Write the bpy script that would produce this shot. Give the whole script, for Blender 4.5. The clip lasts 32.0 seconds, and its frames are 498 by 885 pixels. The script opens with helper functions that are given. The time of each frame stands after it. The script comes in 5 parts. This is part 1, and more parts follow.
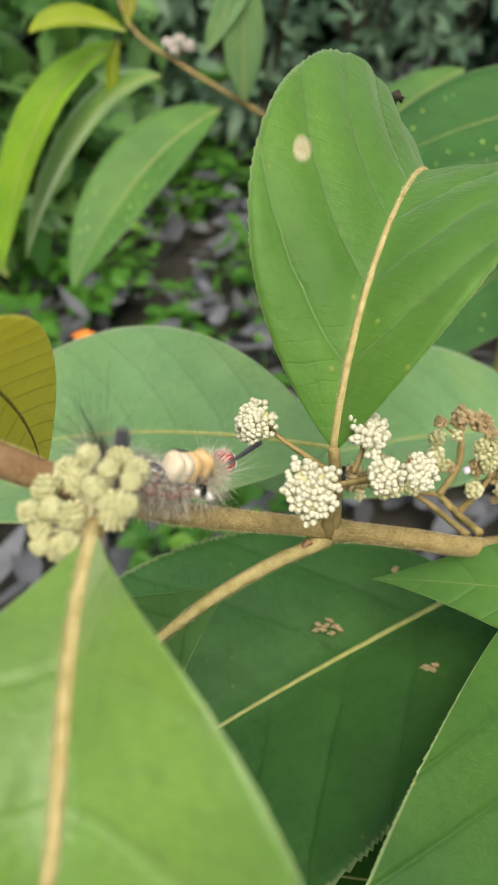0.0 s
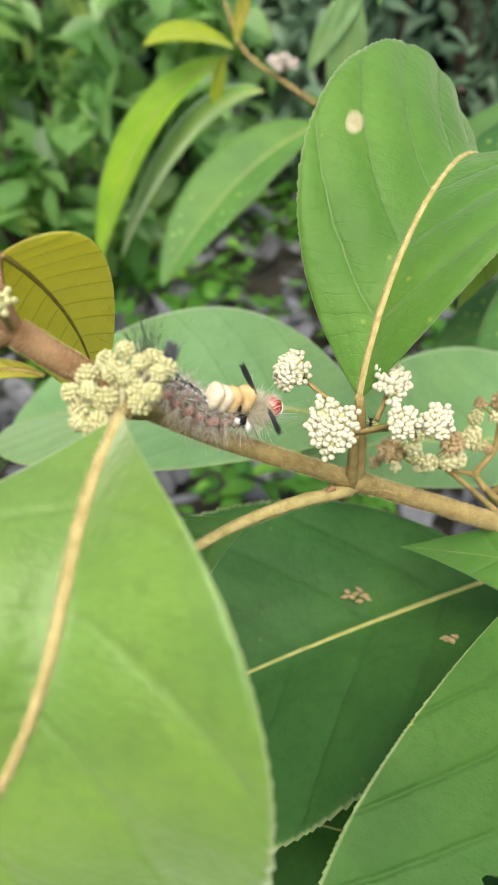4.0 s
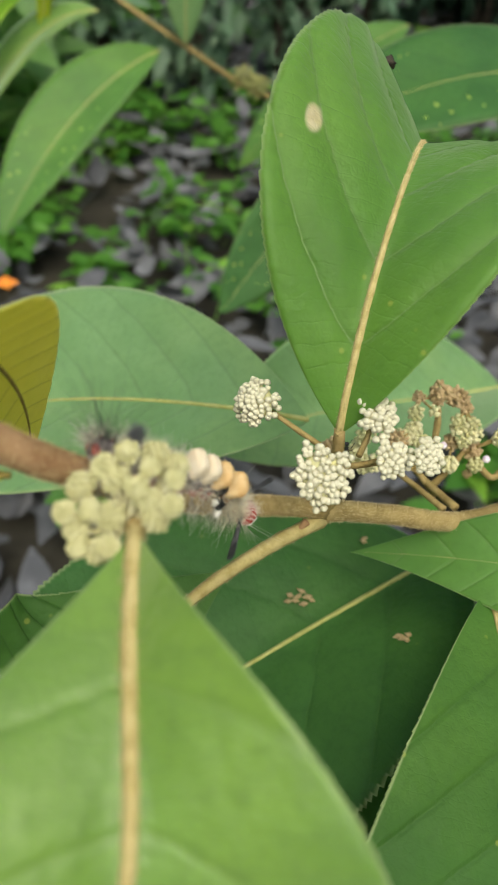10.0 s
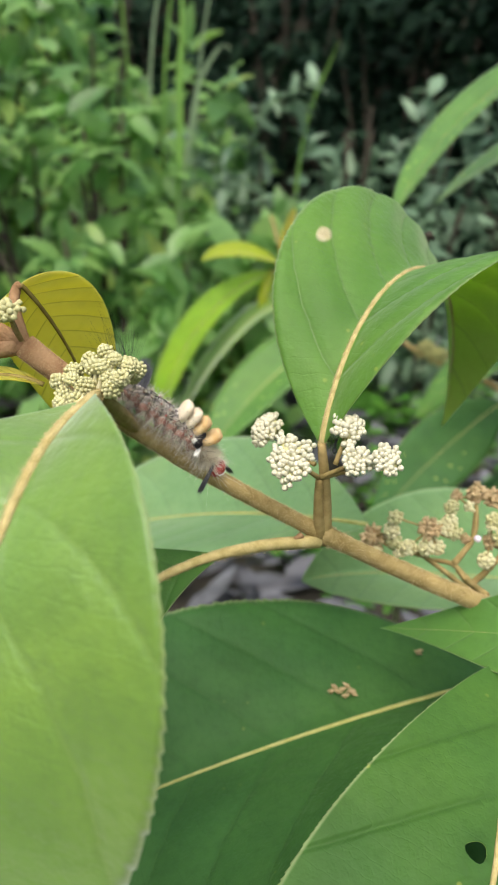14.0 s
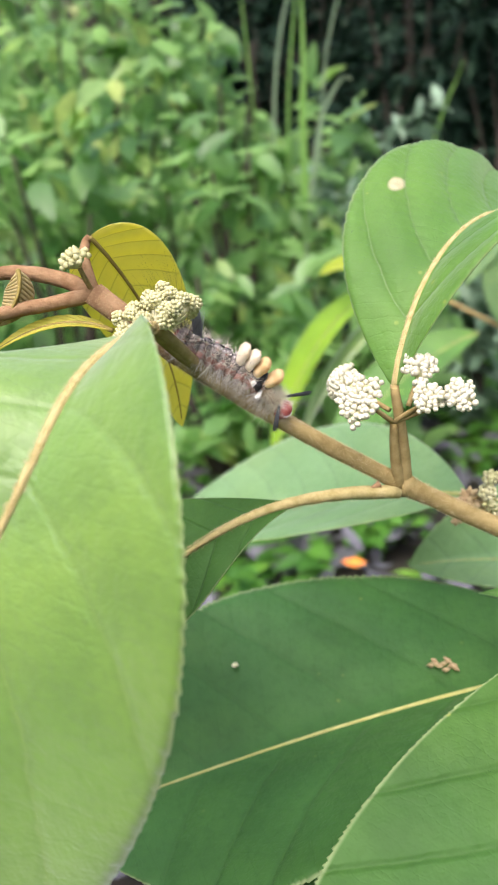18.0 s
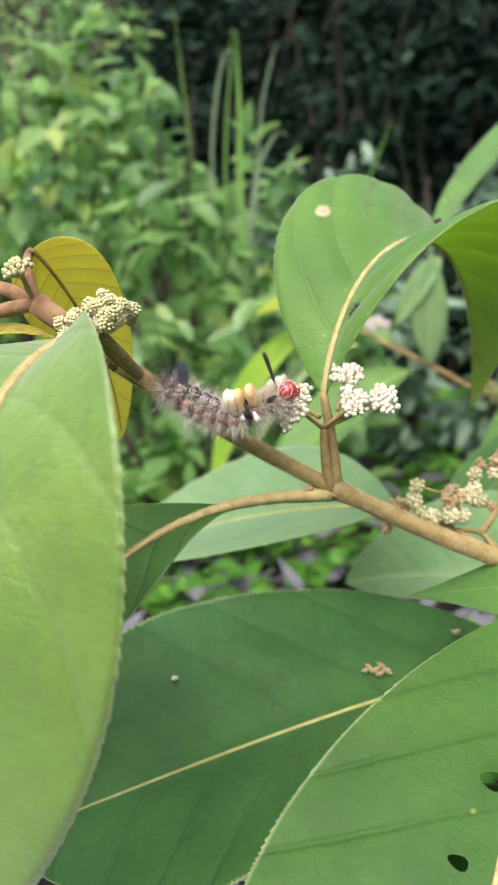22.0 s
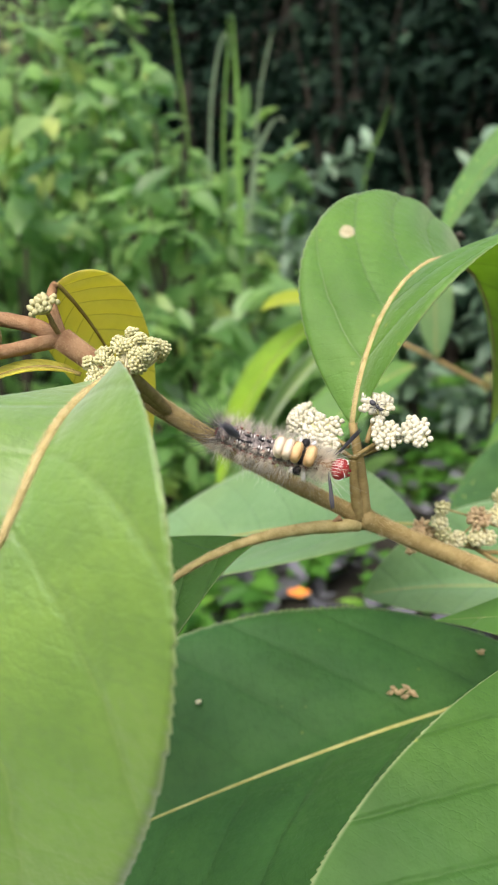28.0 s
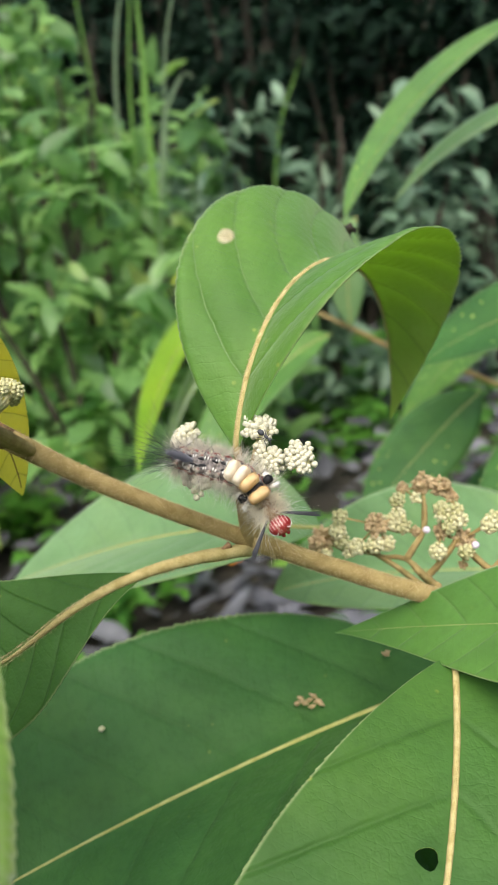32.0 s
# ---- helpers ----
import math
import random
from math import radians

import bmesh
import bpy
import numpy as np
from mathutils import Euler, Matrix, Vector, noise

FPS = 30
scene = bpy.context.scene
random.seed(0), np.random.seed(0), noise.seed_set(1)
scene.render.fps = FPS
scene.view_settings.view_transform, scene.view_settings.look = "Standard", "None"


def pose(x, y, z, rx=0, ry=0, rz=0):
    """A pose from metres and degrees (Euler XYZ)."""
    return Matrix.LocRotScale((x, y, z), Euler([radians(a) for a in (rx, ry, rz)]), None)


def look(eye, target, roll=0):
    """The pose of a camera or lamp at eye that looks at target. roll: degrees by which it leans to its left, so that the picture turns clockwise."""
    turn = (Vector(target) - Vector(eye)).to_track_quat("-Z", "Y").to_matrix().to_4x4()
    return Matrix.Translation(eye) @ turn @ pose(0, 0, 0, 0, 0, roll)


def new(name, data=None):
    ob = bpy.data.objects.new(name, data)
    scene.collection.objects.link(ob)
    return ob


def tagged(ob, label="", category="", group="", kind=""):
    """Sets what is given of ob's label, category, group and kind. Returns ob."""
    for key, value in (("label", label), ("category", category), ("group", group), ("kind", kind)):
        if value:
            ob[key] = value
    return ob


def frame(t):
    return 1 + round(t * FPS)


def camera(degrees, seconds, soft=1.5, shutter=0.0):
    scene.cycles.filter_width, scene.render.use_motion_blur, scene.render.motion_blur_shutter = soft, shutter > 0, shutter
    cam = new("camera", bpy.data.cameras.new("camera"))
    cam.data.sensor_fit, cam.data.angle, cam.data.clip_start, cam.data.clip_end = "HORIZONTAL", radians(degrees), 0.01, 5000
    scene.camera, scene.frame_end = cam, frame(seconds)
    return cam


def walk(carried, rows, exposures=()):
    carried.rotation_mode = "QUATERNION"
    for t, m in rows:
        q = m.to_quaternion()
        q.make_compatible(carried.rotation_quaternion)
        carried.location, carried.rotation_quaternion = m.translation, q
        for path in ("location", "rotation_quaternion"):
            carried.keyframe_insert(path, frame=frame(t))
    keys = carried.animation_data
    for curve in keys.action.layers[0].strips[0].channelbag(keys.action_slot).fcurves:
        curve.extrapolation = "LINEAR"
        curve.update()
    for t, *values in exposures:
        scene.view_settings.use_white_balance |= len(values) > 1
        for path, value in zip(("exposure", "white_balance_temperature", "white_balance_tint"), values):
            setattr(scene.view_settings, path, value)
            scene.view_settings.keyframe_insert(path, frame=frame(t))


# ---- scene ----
cam = camera(37.7, 32.0, 1.0)
cam.data.dof.use_dof, cam.data.dof.focus_distance, cam.data.dof.aperture_fstop = True, 0.143, 30.0
METRES, EYE, TILT, LEAN, TURN = 0.36, 0.73, -38.0, 0.0, 0.0
ROWS = [
    (0.0, 0.0, 0.0, 0.0, 0.0, 0.0, -0.0),
    (0.5, -0.0033, -0.0086, -0.0043, -0.27, 0.18, -0.15),
    (1.0, -0.0038, -0.0133, -0.0013, -0.5, 0.06, -0.2),
    (1.5, 0.0136, -0.0199, -0.0038, 0.14, -0.15, -0.54),
    (2.0, 0.0135, -0.0291, -0.0052, 0.62, 0.21, -0.96),
    (2.5, 0.0091, -0.0368, -0.0171, 0.57, 0.85, -1.36),
    (3.0, 0.0188, -0.0442, -0.0293, 3.47, 0.74, -3.05),
    (3.5, 0.0297, -0.0346, -0.0419, 6.06, 1.5, -4.9),
    (5.5, 0.0271, -0.0274, -0.0432, 6.32, 1.59, -5.67),
    (6.0, 0.0272, -0.0245, -0.0395, 6.73, 1.49, -6.22),
    (6.5, 0.0235, -0.0303, -0.0453, 7.36, 1.78, -6.67),
    (7.0, 0.0112, -0.0393, -0.0332, 3.88, 1.8, -5.27),
    (7.5, -0.0273, -0.0041, -0.0048, -2.61, 0.23, -1.43),
    (8.0, -0.0487, 0.0243, 0.0085, -6.34, -2.28, -1.4),
    (8.5, -0.0729, 0.0392, 0.0162, -7.88, -3.13, 0.76),
    (9.0, -0.0544, 0.0198, 0.0209, -8.89, -3.46, 0.75),
    (9.5, -0.0673, 0.0025, 0.0352, -7.2, -3.19, 0.08),
    (10.0, -0.0421, 0.0125, 0.0144, -6.3, -3.71, -0.74),
    (10.5, -0.0283, -0.0011, -0.0072, -5.0, -1.35, -3.68),
    (11.0, 0.0005, -0.0199, -0.0265, -2.65, 1.32, -5.49),
    (11.5, 0.0141, -0.0136, -0.0397, 1.12, 3.31, -7.11),
    (12.0, 0.0392, -0.0124, -0.0607, 2.31, 6.12, -8.82),
    (12.5, 0.0567, -0.019, -0.0715, 6.4, 8.81, -10.43),
    (13.0, 0.072, -0.0148, -0.0781, 8.63, 11.27, -10.26),
    (13.5, 0.0794, -0.0237, -0.1054, 9.72, 14.74, -9.56),
    (14.0, 0.0936, -0.0581, -0.1468, 9.99, 18.05, -8.43),
    (14.5, 0.0949, -0.069, -0.1705, 12.91, 19.36, -7.13),
    (15.0, 0.1371, -0.0651, -0.1808, 16.08, 19.91, -7.49),
    (15.5, 0.14, -0.0561, -0.1883, 18.41, 19.47, -8.29),
    (17.5, 0.1425, -0.0338, -0.1897, 21.09, 19.02, -10.25),
    (18.0, 0.1369, -0.0291, -0.1907, 21.04, 19.01, -10.3),
    (18.5, 0.1423, -0.0302, -0.1867, 20.78, 19.18, -9.8),
    (19.0, 0.1429, -0.0286, -0.184, 20.5, 18.96, -9.62),
    (19.5, 0.1449, -0.0311, -0.1858, 20.07, 19.3, -9.35),
    (20.0, 0.1458, -0.0337, -0.1982, 19.14, 21.83, -8.83),
    (20.5, 0.1599, -0.0309, -0.2123, 18.91, 23.22, -8.58),
    (21.0, 0.1555, -0.0343, -0.2167, 17.87, 22.98, -8.36),
    (21.5, 0.1516, -0.0343, -0.22, 16.9, 23.25, -7.86),
    (22.0, 0.1471, -0.0357, -0.2205, 16.82, 23.3, -8.15),
    (22.5, 0.1524, -0.0236, -0.2171, 16.82, 23.35, -7.99),
    (23.0, 0.1644, -0.014, -0.216, 16.9, 23.52, -7.68),
    (23.5, 0.1705, -0.0109, -0.2165, 17.2, 23.6, -7.87),
    (24.0, 0.1696, -0.02, -0.2171, 17.18, 23.81, -8.04),
    (24.5, 0.1739, -0.0248, -0.2154, 17.23, 23.86, -7.81),
    (25.0, 0.1763, -0.0298, -0.2193, 17.01, 23.88, -7.8),
    (25.5, 0.1744, -0.0307, -0.2206, 17.17, 23.95, -7.94),
    (26.0, 0.1663, -0.0354, -0.2149, 16.61, 23.42, -8.14),
    (26.5, 0.1417, -0.0514, -0.2103, 16.03, 23.67, -8.27),
    (28.5, 0.1264, -0.0365, -0.1744, 17.02, 21.35, -7.1),
    (29.0, 0.1268, -0.0251, -0.1475, 16.71, 20.94, -6.49),
    (29.5, 0.132, -0.0198, -0.1398, 16.67, 21.02, -6.47),
    (30.0, 0.1317, -0.0166, -0.1393, 15.78, 20.87, -6.16),
    (30.5, 0.1386, -0.018, -0.1384, 15.16, 20.79, -5.35),
    (31.0, 0.1421, -0.0165, -0.137, 14.02, 20.08, -4.4),
    (31.5, 0.1493, -0.0141, -0.1437, 12.88, 19.3, -3.14),
    (32.0, 0.1493, -0.0311, -0.1436, 12.89, 19.34, -2.88),
]
walk(cam, [(t, pose(0, 0, EYE, TILT, LEAN, TURN) @ pose(METRES * x, METRES * y, METRES * z, 90 + pitch, roll, yaw)) for t, x, y, z, yaw, pitch, roll in ROWS], exposures=[(0.0, 0.72, 6900, 8), (3.0, 1.04, 6850, 8), (6.0, 1.02, 6850, 8), (7.0, 0.90, 7000, 6), (8.0, 0.70, 7050, 3), (9.0, 0.42, 7050, 2), (10.0, 0.56, 7000, 4), (11.0, 1.15, 6800, 8), (13.0, 1.08, 6700, 11), (15.0, 0.85, 6700, 11), (18.0, 1.38, 6400, 21), (22.0, 1.24, 6450, 20), (26.0, 1.12, 6600, 18), (30.0, 1.05, 6600, 14), (31.0, 0.82, 6600, 10), (32.0, 0.97, 6600, 11)])

# ---- world and light: bright overcast shade under an open sky ----
world = bpy.data.worlds.new("sky")
scene.world = world
world.use_nodes = True
_wn = world.node_tree
_sky = _wn.nodes.new("ShaderNodeTexSky")
_sky.sky_type, _sky.sun_disc = "NISHITA", False
_sky.sun_elevation, _sky.sun_rotation = radians(60), radians(176)
_sky.air_density, _sky.dust_density, _sky.ozone_density = 1.0, 3.0, 1.0
_wn.links.new(_sky.outputs[0], _wn.nodes["Background"].inputs[0])
_wn.nodes["Background"].inputs[1].default_value = 0.15
_sun = bpy.data.lights.new("sun", "SUN")
_sun.energy, _sun.angle, _sun.color = 1.9, radians(60), (1.0, 0.96, 0.88)
sun = new("sun", _sun)
sun.matrix_world = look((0.1, -1.35, 2.35), (0, 0, 0))


# ---- materials ----
def nodes(name):
    m = bpy.data.materials.new(name)
    m.use_nodes = True
    t = m.node_tree
    return m, t, t.nodes["Principled BSDF"], t.nodes["Material Output"]


def maths(t, op, a, b=None, c=None):
    n = t.nodes.new("ShaderNodeMath")
    n.operation = op
    for i, v in enumerate((a, b, c)):
        if v is None:
            continue
        if isinstance(v, (int, float)):
            n.inputs[i].default_value = v
        else:
            t.links.new(v, n.inputs[i])
    return n.outputs[0]


def mixc(t, fac, a, b, blend="MIX"):
    n = t.nodes.new("ShaderNodeMix")
    n.data_type, n.blend_type = "RGBA", blend
    for sock, v in ((n.inputs[0], fac), (n.inputs[6], a), (n.inputs[7], b)):
        if isinstance(v, (int, float)):
            sock.default_value = v
        elif isinstance(v, tuple):
            sock.default_value = (*v, 1) if len(v) == 3 else v
        else:
            t.links.new(v, sock)
    return n.outputs[2]


def noise_of(t, scale, detail=4.0, coord="Object", rough=0.6):
    tc = t.nodes.new("ShaderNodeTexCoord")
    n = t.nodes.new("ShaderNodeTexNoise")
    n.inputs["Scale"].default_value, n.inputs["Detail"].default_value, n.inputs["Roughness"].default_value = scale, detail, rough
    t.links.new(tc.outputs[coord], n.inputs["Vector"])
    return n.outputs[0]


def ramp(t, fac, lo, hi):
    n = t.nodes.new("ShaderNodeMapRange")
    n.interpolation_type = "SMOOTHSTEP"
    t.links.new(fac, n.inputs[0])
    n.inputs[1].default_value, n.inputs[2].default_value = lo, hi
    return n.outputs[0]


def bump(t, bsdf, height, dist, strength=0.6):
    b = t.nodes.new("ShaderNodeBump")
    b.inputs["Strength"].default_value, b.inputs["Distance"].default_value = strength, dist
    t.links.new(height, b.inputs["Height"])
    t.links.new(b.outputs[0], bsdf.inputs["Normal"])
    return b


def blade_mat(name, dark, light, vein, through_col, see=0.35, rough=0.5, veins=9.0, slant=2.6, speck=0.0, vein_amount=0.5, sheen=0.25, spot=None, relief=0.5, rungs=0.25, quilt=0.9, gloss=0.36):
    """A leaf's skin: mottled green with side veins laid out along the blade, and light that shows through it."""
    m, t, p, out = nodes(name)
    uv = t.nodes.new("ShaderNodeUVMap")
    uv.uv_map = "UVMap"
    sep = t.nodes.new("ShaderNodeSeparateXYZ")
    t.links.new(uv.outputs[0], sep.inputs[0])
    reach = t.nodes.new("ShaderNodeUVMap")
    reach.uv_map = "Reach"
    sep_r = t.nodes.new("ShaderNodeSeparateXYZ")
    t.links.new(reach.outputs[0], sep_r.inputs[0])
    u, v = sep.outputs[0], maths(t, "ABSOLUTE", sep_r.outputs[1])
    curve = maths(t, "MULTIPLY", maths(t, "POWER", v, 1.15), slant)
    phase = maths(t, "SUBTRACT", maths(t, "MULTIPLY", u, veins), curve)
    wob = maths(t, "MULTIPLY", maths(t, "SUBTRACT", noise_of(t, 130.0, 2.0), 0.5), 0.12)
    phase = maths(t, "ADD", phase, wob)
    near = maths(t, "ABSOLUTE", maths(t, "SUBTRACT", maths(t, "FRACT", phase), 0.5))
    line = ramp(t, near, 0.478, 0.5)
    shade = ramp(t, near, 0.41, 0.5)
    # faint rungs of small veins between the side veins, staggered from band to band
    cell = maths(t, "MULTIPLY", maths(t, "FLOOR", phase), 0.37)
    rung = maths(t, "ADD", maths(t, "ADD", maths(t, "MULTIPLY", u, veins * 4.3), cell), maths(t, "MULTIPLY", v, 1.6))
    rung = maths(t, "ADD", rung, maths(t, "ADD", maths(t, "MULTIPLY", noise_of(t, 260.0, 2.0), 0.5), maths(t, "MULTIPLY", noise_of(t, 55.0, 1.0), 0.9)))
    rung = ramp(t, maths(t, "ABSOLUTE", maths(t, "SUBTRACT", maths(t, "FRACT", rung), 0.5)), 0.43, 0.5)
    rung = maths(t, "MULTIPLY", rung, ramp(t, noise_of(t, 60.0, 1.0), 0.25, 0.5))
    tc = t.nodes.new("ShaderNodeTexCoord")
    vor = t.nodes.new("ShaderNodeTexVoronoi")
    vor.feature = "DISTANCE_TO_EDGE"
    vor.inputs["Scale"].default_value = 620.0
    t.links.new(tc.outputs["Object"], vor.inputs["Vector"])
    net = maths(t, "MULTIPLY", ramp(t, vor.outputs["Distance"], 0.0, 0.2), ramp(t, noise_of(t, 90.0, 2.0), 0.3, 0.65))
    big, fine = noise_of(t, 38.0, 3.0), noise_of(t, 420.0, 5.0)
    col = mixc(t, ramp(t, big, 0.3, 0.72), dark, light)
    patch = ramp(t, noise_of(t, 17.0, 2.0), 0.42, 0.68)
    col = mixc(t, maths(t, "MULTIPLY", patch, 0.4), col, (min(1.0, 1.45 * light[0]), min(1.0, 1.2 * light[1]), 0.9 * light[2]))
    cloud = ramp(t, noise_of(t, 75.0, 4.0), 0.45, 0.7)
    col = mixc(t, maths(t, "MULTIPLY", cloud, 0.35), col, tuple(0.72 * c for c in dark))
    col = mixc(t, maths(t, "MULTIPLY", ramp(t, fine, 0.42, 0.75), 0.35), col, tuple(0.6 * c for c in dark))
    col = mixc(t, maths(t, "MULTIPLY", shade, 0.3), col, tuple(0.85 * c for c in dark))
    col = mixc(t, maths(t, "MULTIPLY", rung, 0.5 * rungs), col, tuple(0.75 * c for c in dark))
    col = mixc(t, maths(t, "MULTIPLY", line, vein_amount), col, vein)
    rim = ramp(t, maths(t, "ABSOLUTE", sep.outputs[1]), 0.972, 0.996)
    col = mixc(t, maths(t, "MULTIPLY", rim, 0.6), col, (0.36, 0.44, 0.20))
    if speck:
        v2 = t.nodes.new("ShaderNodeTexVoronoi")
        v2.inputs["Scale"].default_value = 230.0
        t.links.new(tc.outputs["Object"], v2.inputs["Vector"])
        dot = ramp(t, v2.outputs["Distance"], 0.16, 0.07)
        rare = ramp(t, noise_of(t, 70.0, 1.0), 0.58, 0.66)
        col = mixc(t, maths(t, "MULTIPLY", maths(t, "MULTIPLY", dot, rare), speck), col, (0.42, 0.45, 0.08))
    if spot:
        # one dry oval scar on the blade
        du = maths(t, "DIVIDE", maths(t, "SUBTRACT", u, spot[0]), spot[2])
        dv = maths(t, "DIVIDE", maths(t, "SUBTRACT", sep.outputs[1], spot[1]), spot[3])
        far = maths(t, "ADD", maths(t, "MULTIPLY", du, du), maths(t, "MULTIPLY", dv, dv))
        far = maths(t, "ADD", far, maths(t, "MULTIPLY", maths(t, "SUBTRACT", fine, 0.5), 0.5))
        col = mixc(t, maths(t, "MULTIPLY", ramp(t, far, 1.5, 0.3), 0.85), col, mixc(t, ramp(t, fine, 0.3, 0.7), (0.62, 0.47, 0.29), (0.78, 0.64, 0.44)))
    t.links.new(col, p.inputs["Base Color"])
    t.links.new(maths(t, "ADD", maths(t, "MULTIPLY", fine, 0.25), rough - 0.12), p.inputs["Roughness"])
    p.inputs["Specular IOR Level"].default_value = gloss
    p.inputs["Sheen Weight"].default_value, p.inputs["Sheen Roughness"].default_value = sheen, 0.45
    p.inputs["Sheen Tint"].default_value = (0.84, 0.95, 0.72, 1)
    h = maths(t, "ADD", maths(t, "MULTIPLY", net, 0.10), maths(t, "MULTIPLY", maths(t, "SUBTRACT", 1.0, shade), 0.45))
    h = maths(t, "ADD", h, maths(t, "MULTIPLY", fine, 0.3))
    h = maths(t, "SUBTRACT", h, maths(t, "MULTIPLY", rung, 0.4 * rungs))
    h = maths(t, "ADD", h, maths(t, "MULTIPLY", noise_of(t, 230.0, 3.0), quilt))
    bump(t, p, h, 0.00045, min(1.0, relief))
    tr = t.nodes.new("ShaderNodeBsdfTranslucent")
    tcol = mixc(t, maths(t, "MULTIPLY", shade, 0.35), through_col, tuple(0.6 * c for c in through_col))
    tcol = mixc(t, maths(t, "MULTIPLY", line, 0.5), tcol, tuple(0.5 * c for c in through_col))
    t.links.new(tcol, tr.inputs[0])
    mx = t.nodes.new("ShaderNodeMixShader")
    mx.inputs[0].default_value = see
    t.links.new(p.outputs[0], mx.inputs[1])
    t.links.new(tr.outputs[0], mx.inputs[2])
    t.links.new(mx.outputs[0], out.inputs[0])
    return m


def plain_mat(name, dark, light, scale, rough=0.7, rel=0.0003, see=0.0, spec=0.3, stretch=None, by_piece=0.0, grit=0.4):
    m, t, p, out = nodes(name)
    big, fine = noise_of(t, scale, 3.0), noise_of(t, scale * 9, 5.0)
    col = mixc(t, ramp(t, big, 0.3, 0.7), dark, light)
    col = mixc(t, maths(t, "MULTIPLY", ramp(t, fine, 0.5, 0.8), grit), col, tuple(0.55 * c for c in dark))
    if by_piece:
        g = t.nodes.new("ShaderNodeNewGeometry")
        col = mixc(t, maths(t, "MULTIPLY", g.outputs["Random Per Island"], by_piece), col, tuple(0.35 * c for c in dark), "MIX")
    t.links.new(col, p.inputs["Base Color"])
    p.inputs["Roughness"].default_value = rough
    p.inputs["Specular IOR Level"].default_value = spec
    if rel:
        bump(t, p, maths(t, "ADD", fine, maths(t, "MULTIPLY", big, 0.5)), rel, 0.7)
    if see:
        tr = t.nodes.new("ShaderNodeBsdfTranslucent")
        t.links.new(mixc(t, 0.5, col, tuple(min(1.0, 2.0 * c) for c in light)), tr.inputs[0])
        mx = t.nodes.new("ShaderNodeMixShader")
        mx.inputs[0].default_value = see
        t.links.new(p.outputs[0], mx.inputs[1])
        t.links.new(tr.outputs[0], mx.inputs[2])
        t.links.new(mx.outputs[0], out.inputs[0])
    return m


def foliage_mat(name, dark, light, tip, see=0.35, rough=0.5, spec=0.3):
    """Leaves of the bushes behind: each one its own green."""
    m, t, p, out = nodes(name)
    g = t.nodes.new("ShaderNodeNewGeometry")
    r = g.outputs["Random Per Island"]
    col = mixc(t, r, dark, light)
    col = mixc(t, ramp(t, r, 0.86, 0.95), col, tip)
    col = mixc(t, maths(t, "MULTIPLY", ramp(t, noise_of(t, 45.0, 4.0), 0.4, 0.75), 0.4), col, tuple(0.5 * c for c in dark))
    t.links.new(col, p.inputs["Base Color"])
    p.inputs["Roughness"].default_value = rough
    p.inputs["Specular IOR Level"].default_value = spec
    tr = t.nodes.new("ShaderNodeBsdfTranslucent")
    t.links.new(mixc(t, 0.6, col, tuple(min(1.0, 1.8 * c) for c in light)), tr.inputs[0])
    mx = t.nodes.new("ShaderNodeMixShader")
    mx.inputs[0].default_value = see
    t.links.new(p.outputs[0], mx.inputs[1])
    t.links.new(tr.outputs[0], mx.inputs[2])
    t.links.new(mx.outputs[0], out.inputs[0])
    return m


GREEN = ((0.066, 0.175, 0.029), (0.096, 0.235, 0.042), (0.20, 0.33, 0.09), (0.30, 0.58, 0.03), 0.25, 0.52)
GREEN_TOP = blade_mat("leaf_green", *GREEN, speck=0.2, veins=8.0, slant=1.8, sheen=0.35)
SCARRED_TOP = blade_mat("leaf_green_scarred", (0.076, 0.188, 0.027), (0.108, 0.248, 0.041), (0.26, 0.38, 0.13), (0.36, 0.64, 0.07), 0.38, 0.52, speck=0.6, veins=9.0, slant=2.2, rungs=0.30, quilt=1.4, relief=0.9, sheen=0.45, vein_amount=0.5, spot=(0.348, -0.700, 0.020, 0.062))
MID_TOP = blade_mat("leaf_mid_green", (0.036, 0.106, 0.018), (0.056, 0.146, 0.026), (0.09, 0.19, 0.035), (0.24, 0.48, 0.03), 0.2, 0.55, speck=0.4, veins=8.0, slant=1.8, sheen=0.06, rungs=0.15, relief=1.0, quilt=1.3, gloss=0.2, vein_amount=0.2)
GREEN_UNDER = blade_mat("leaf_underside", (0.32, 0.45, 0.09), (0.42, 0.56, 0.14), (0.52, 0.60, 0.24), (0.68, 0.82, 0.14), 0.55, 0.65, veins=9.0, slant=2.4)
DEEP_TOP = blade_mat("leaf_deep_green", (0.029, 0.098, 0.022), (0.045, 0.138, 0.031), (0.07, 0.17, 0.03), (0.18, 0.42, 0.03), 0.15, 0.55, speck=0.2, veins=7.0, vein_amount=0.35, slant=1.8, sheen=0.06, gloss=0.22, relief=1.1, rungs=0.32, quilt=1.1)
PALE_TOP = blade_mat("leaf_pale_green", (0.152, 0.295, 0.112), (0.200, 0.362, 0.150), (0.22, 0.30, 0.13), (0.28, 0.5, 0.06), 0.25, 0.5, vein_amount=0.25, sheen=0.5)
FRESH_TOP = blade_mat("leaf_fresh_green", (0.100, 0.208, 0.030), (0.142, 0.272, 0.043), (0.20, 0.32, 0.06), (0.40, 0.68, 0.05), 0.20, 0.42, sheen=1.0, veins=7.0, slant=1.5, relief=0.6, rungs=0.25, quilt=1.5, gloss=0.6)
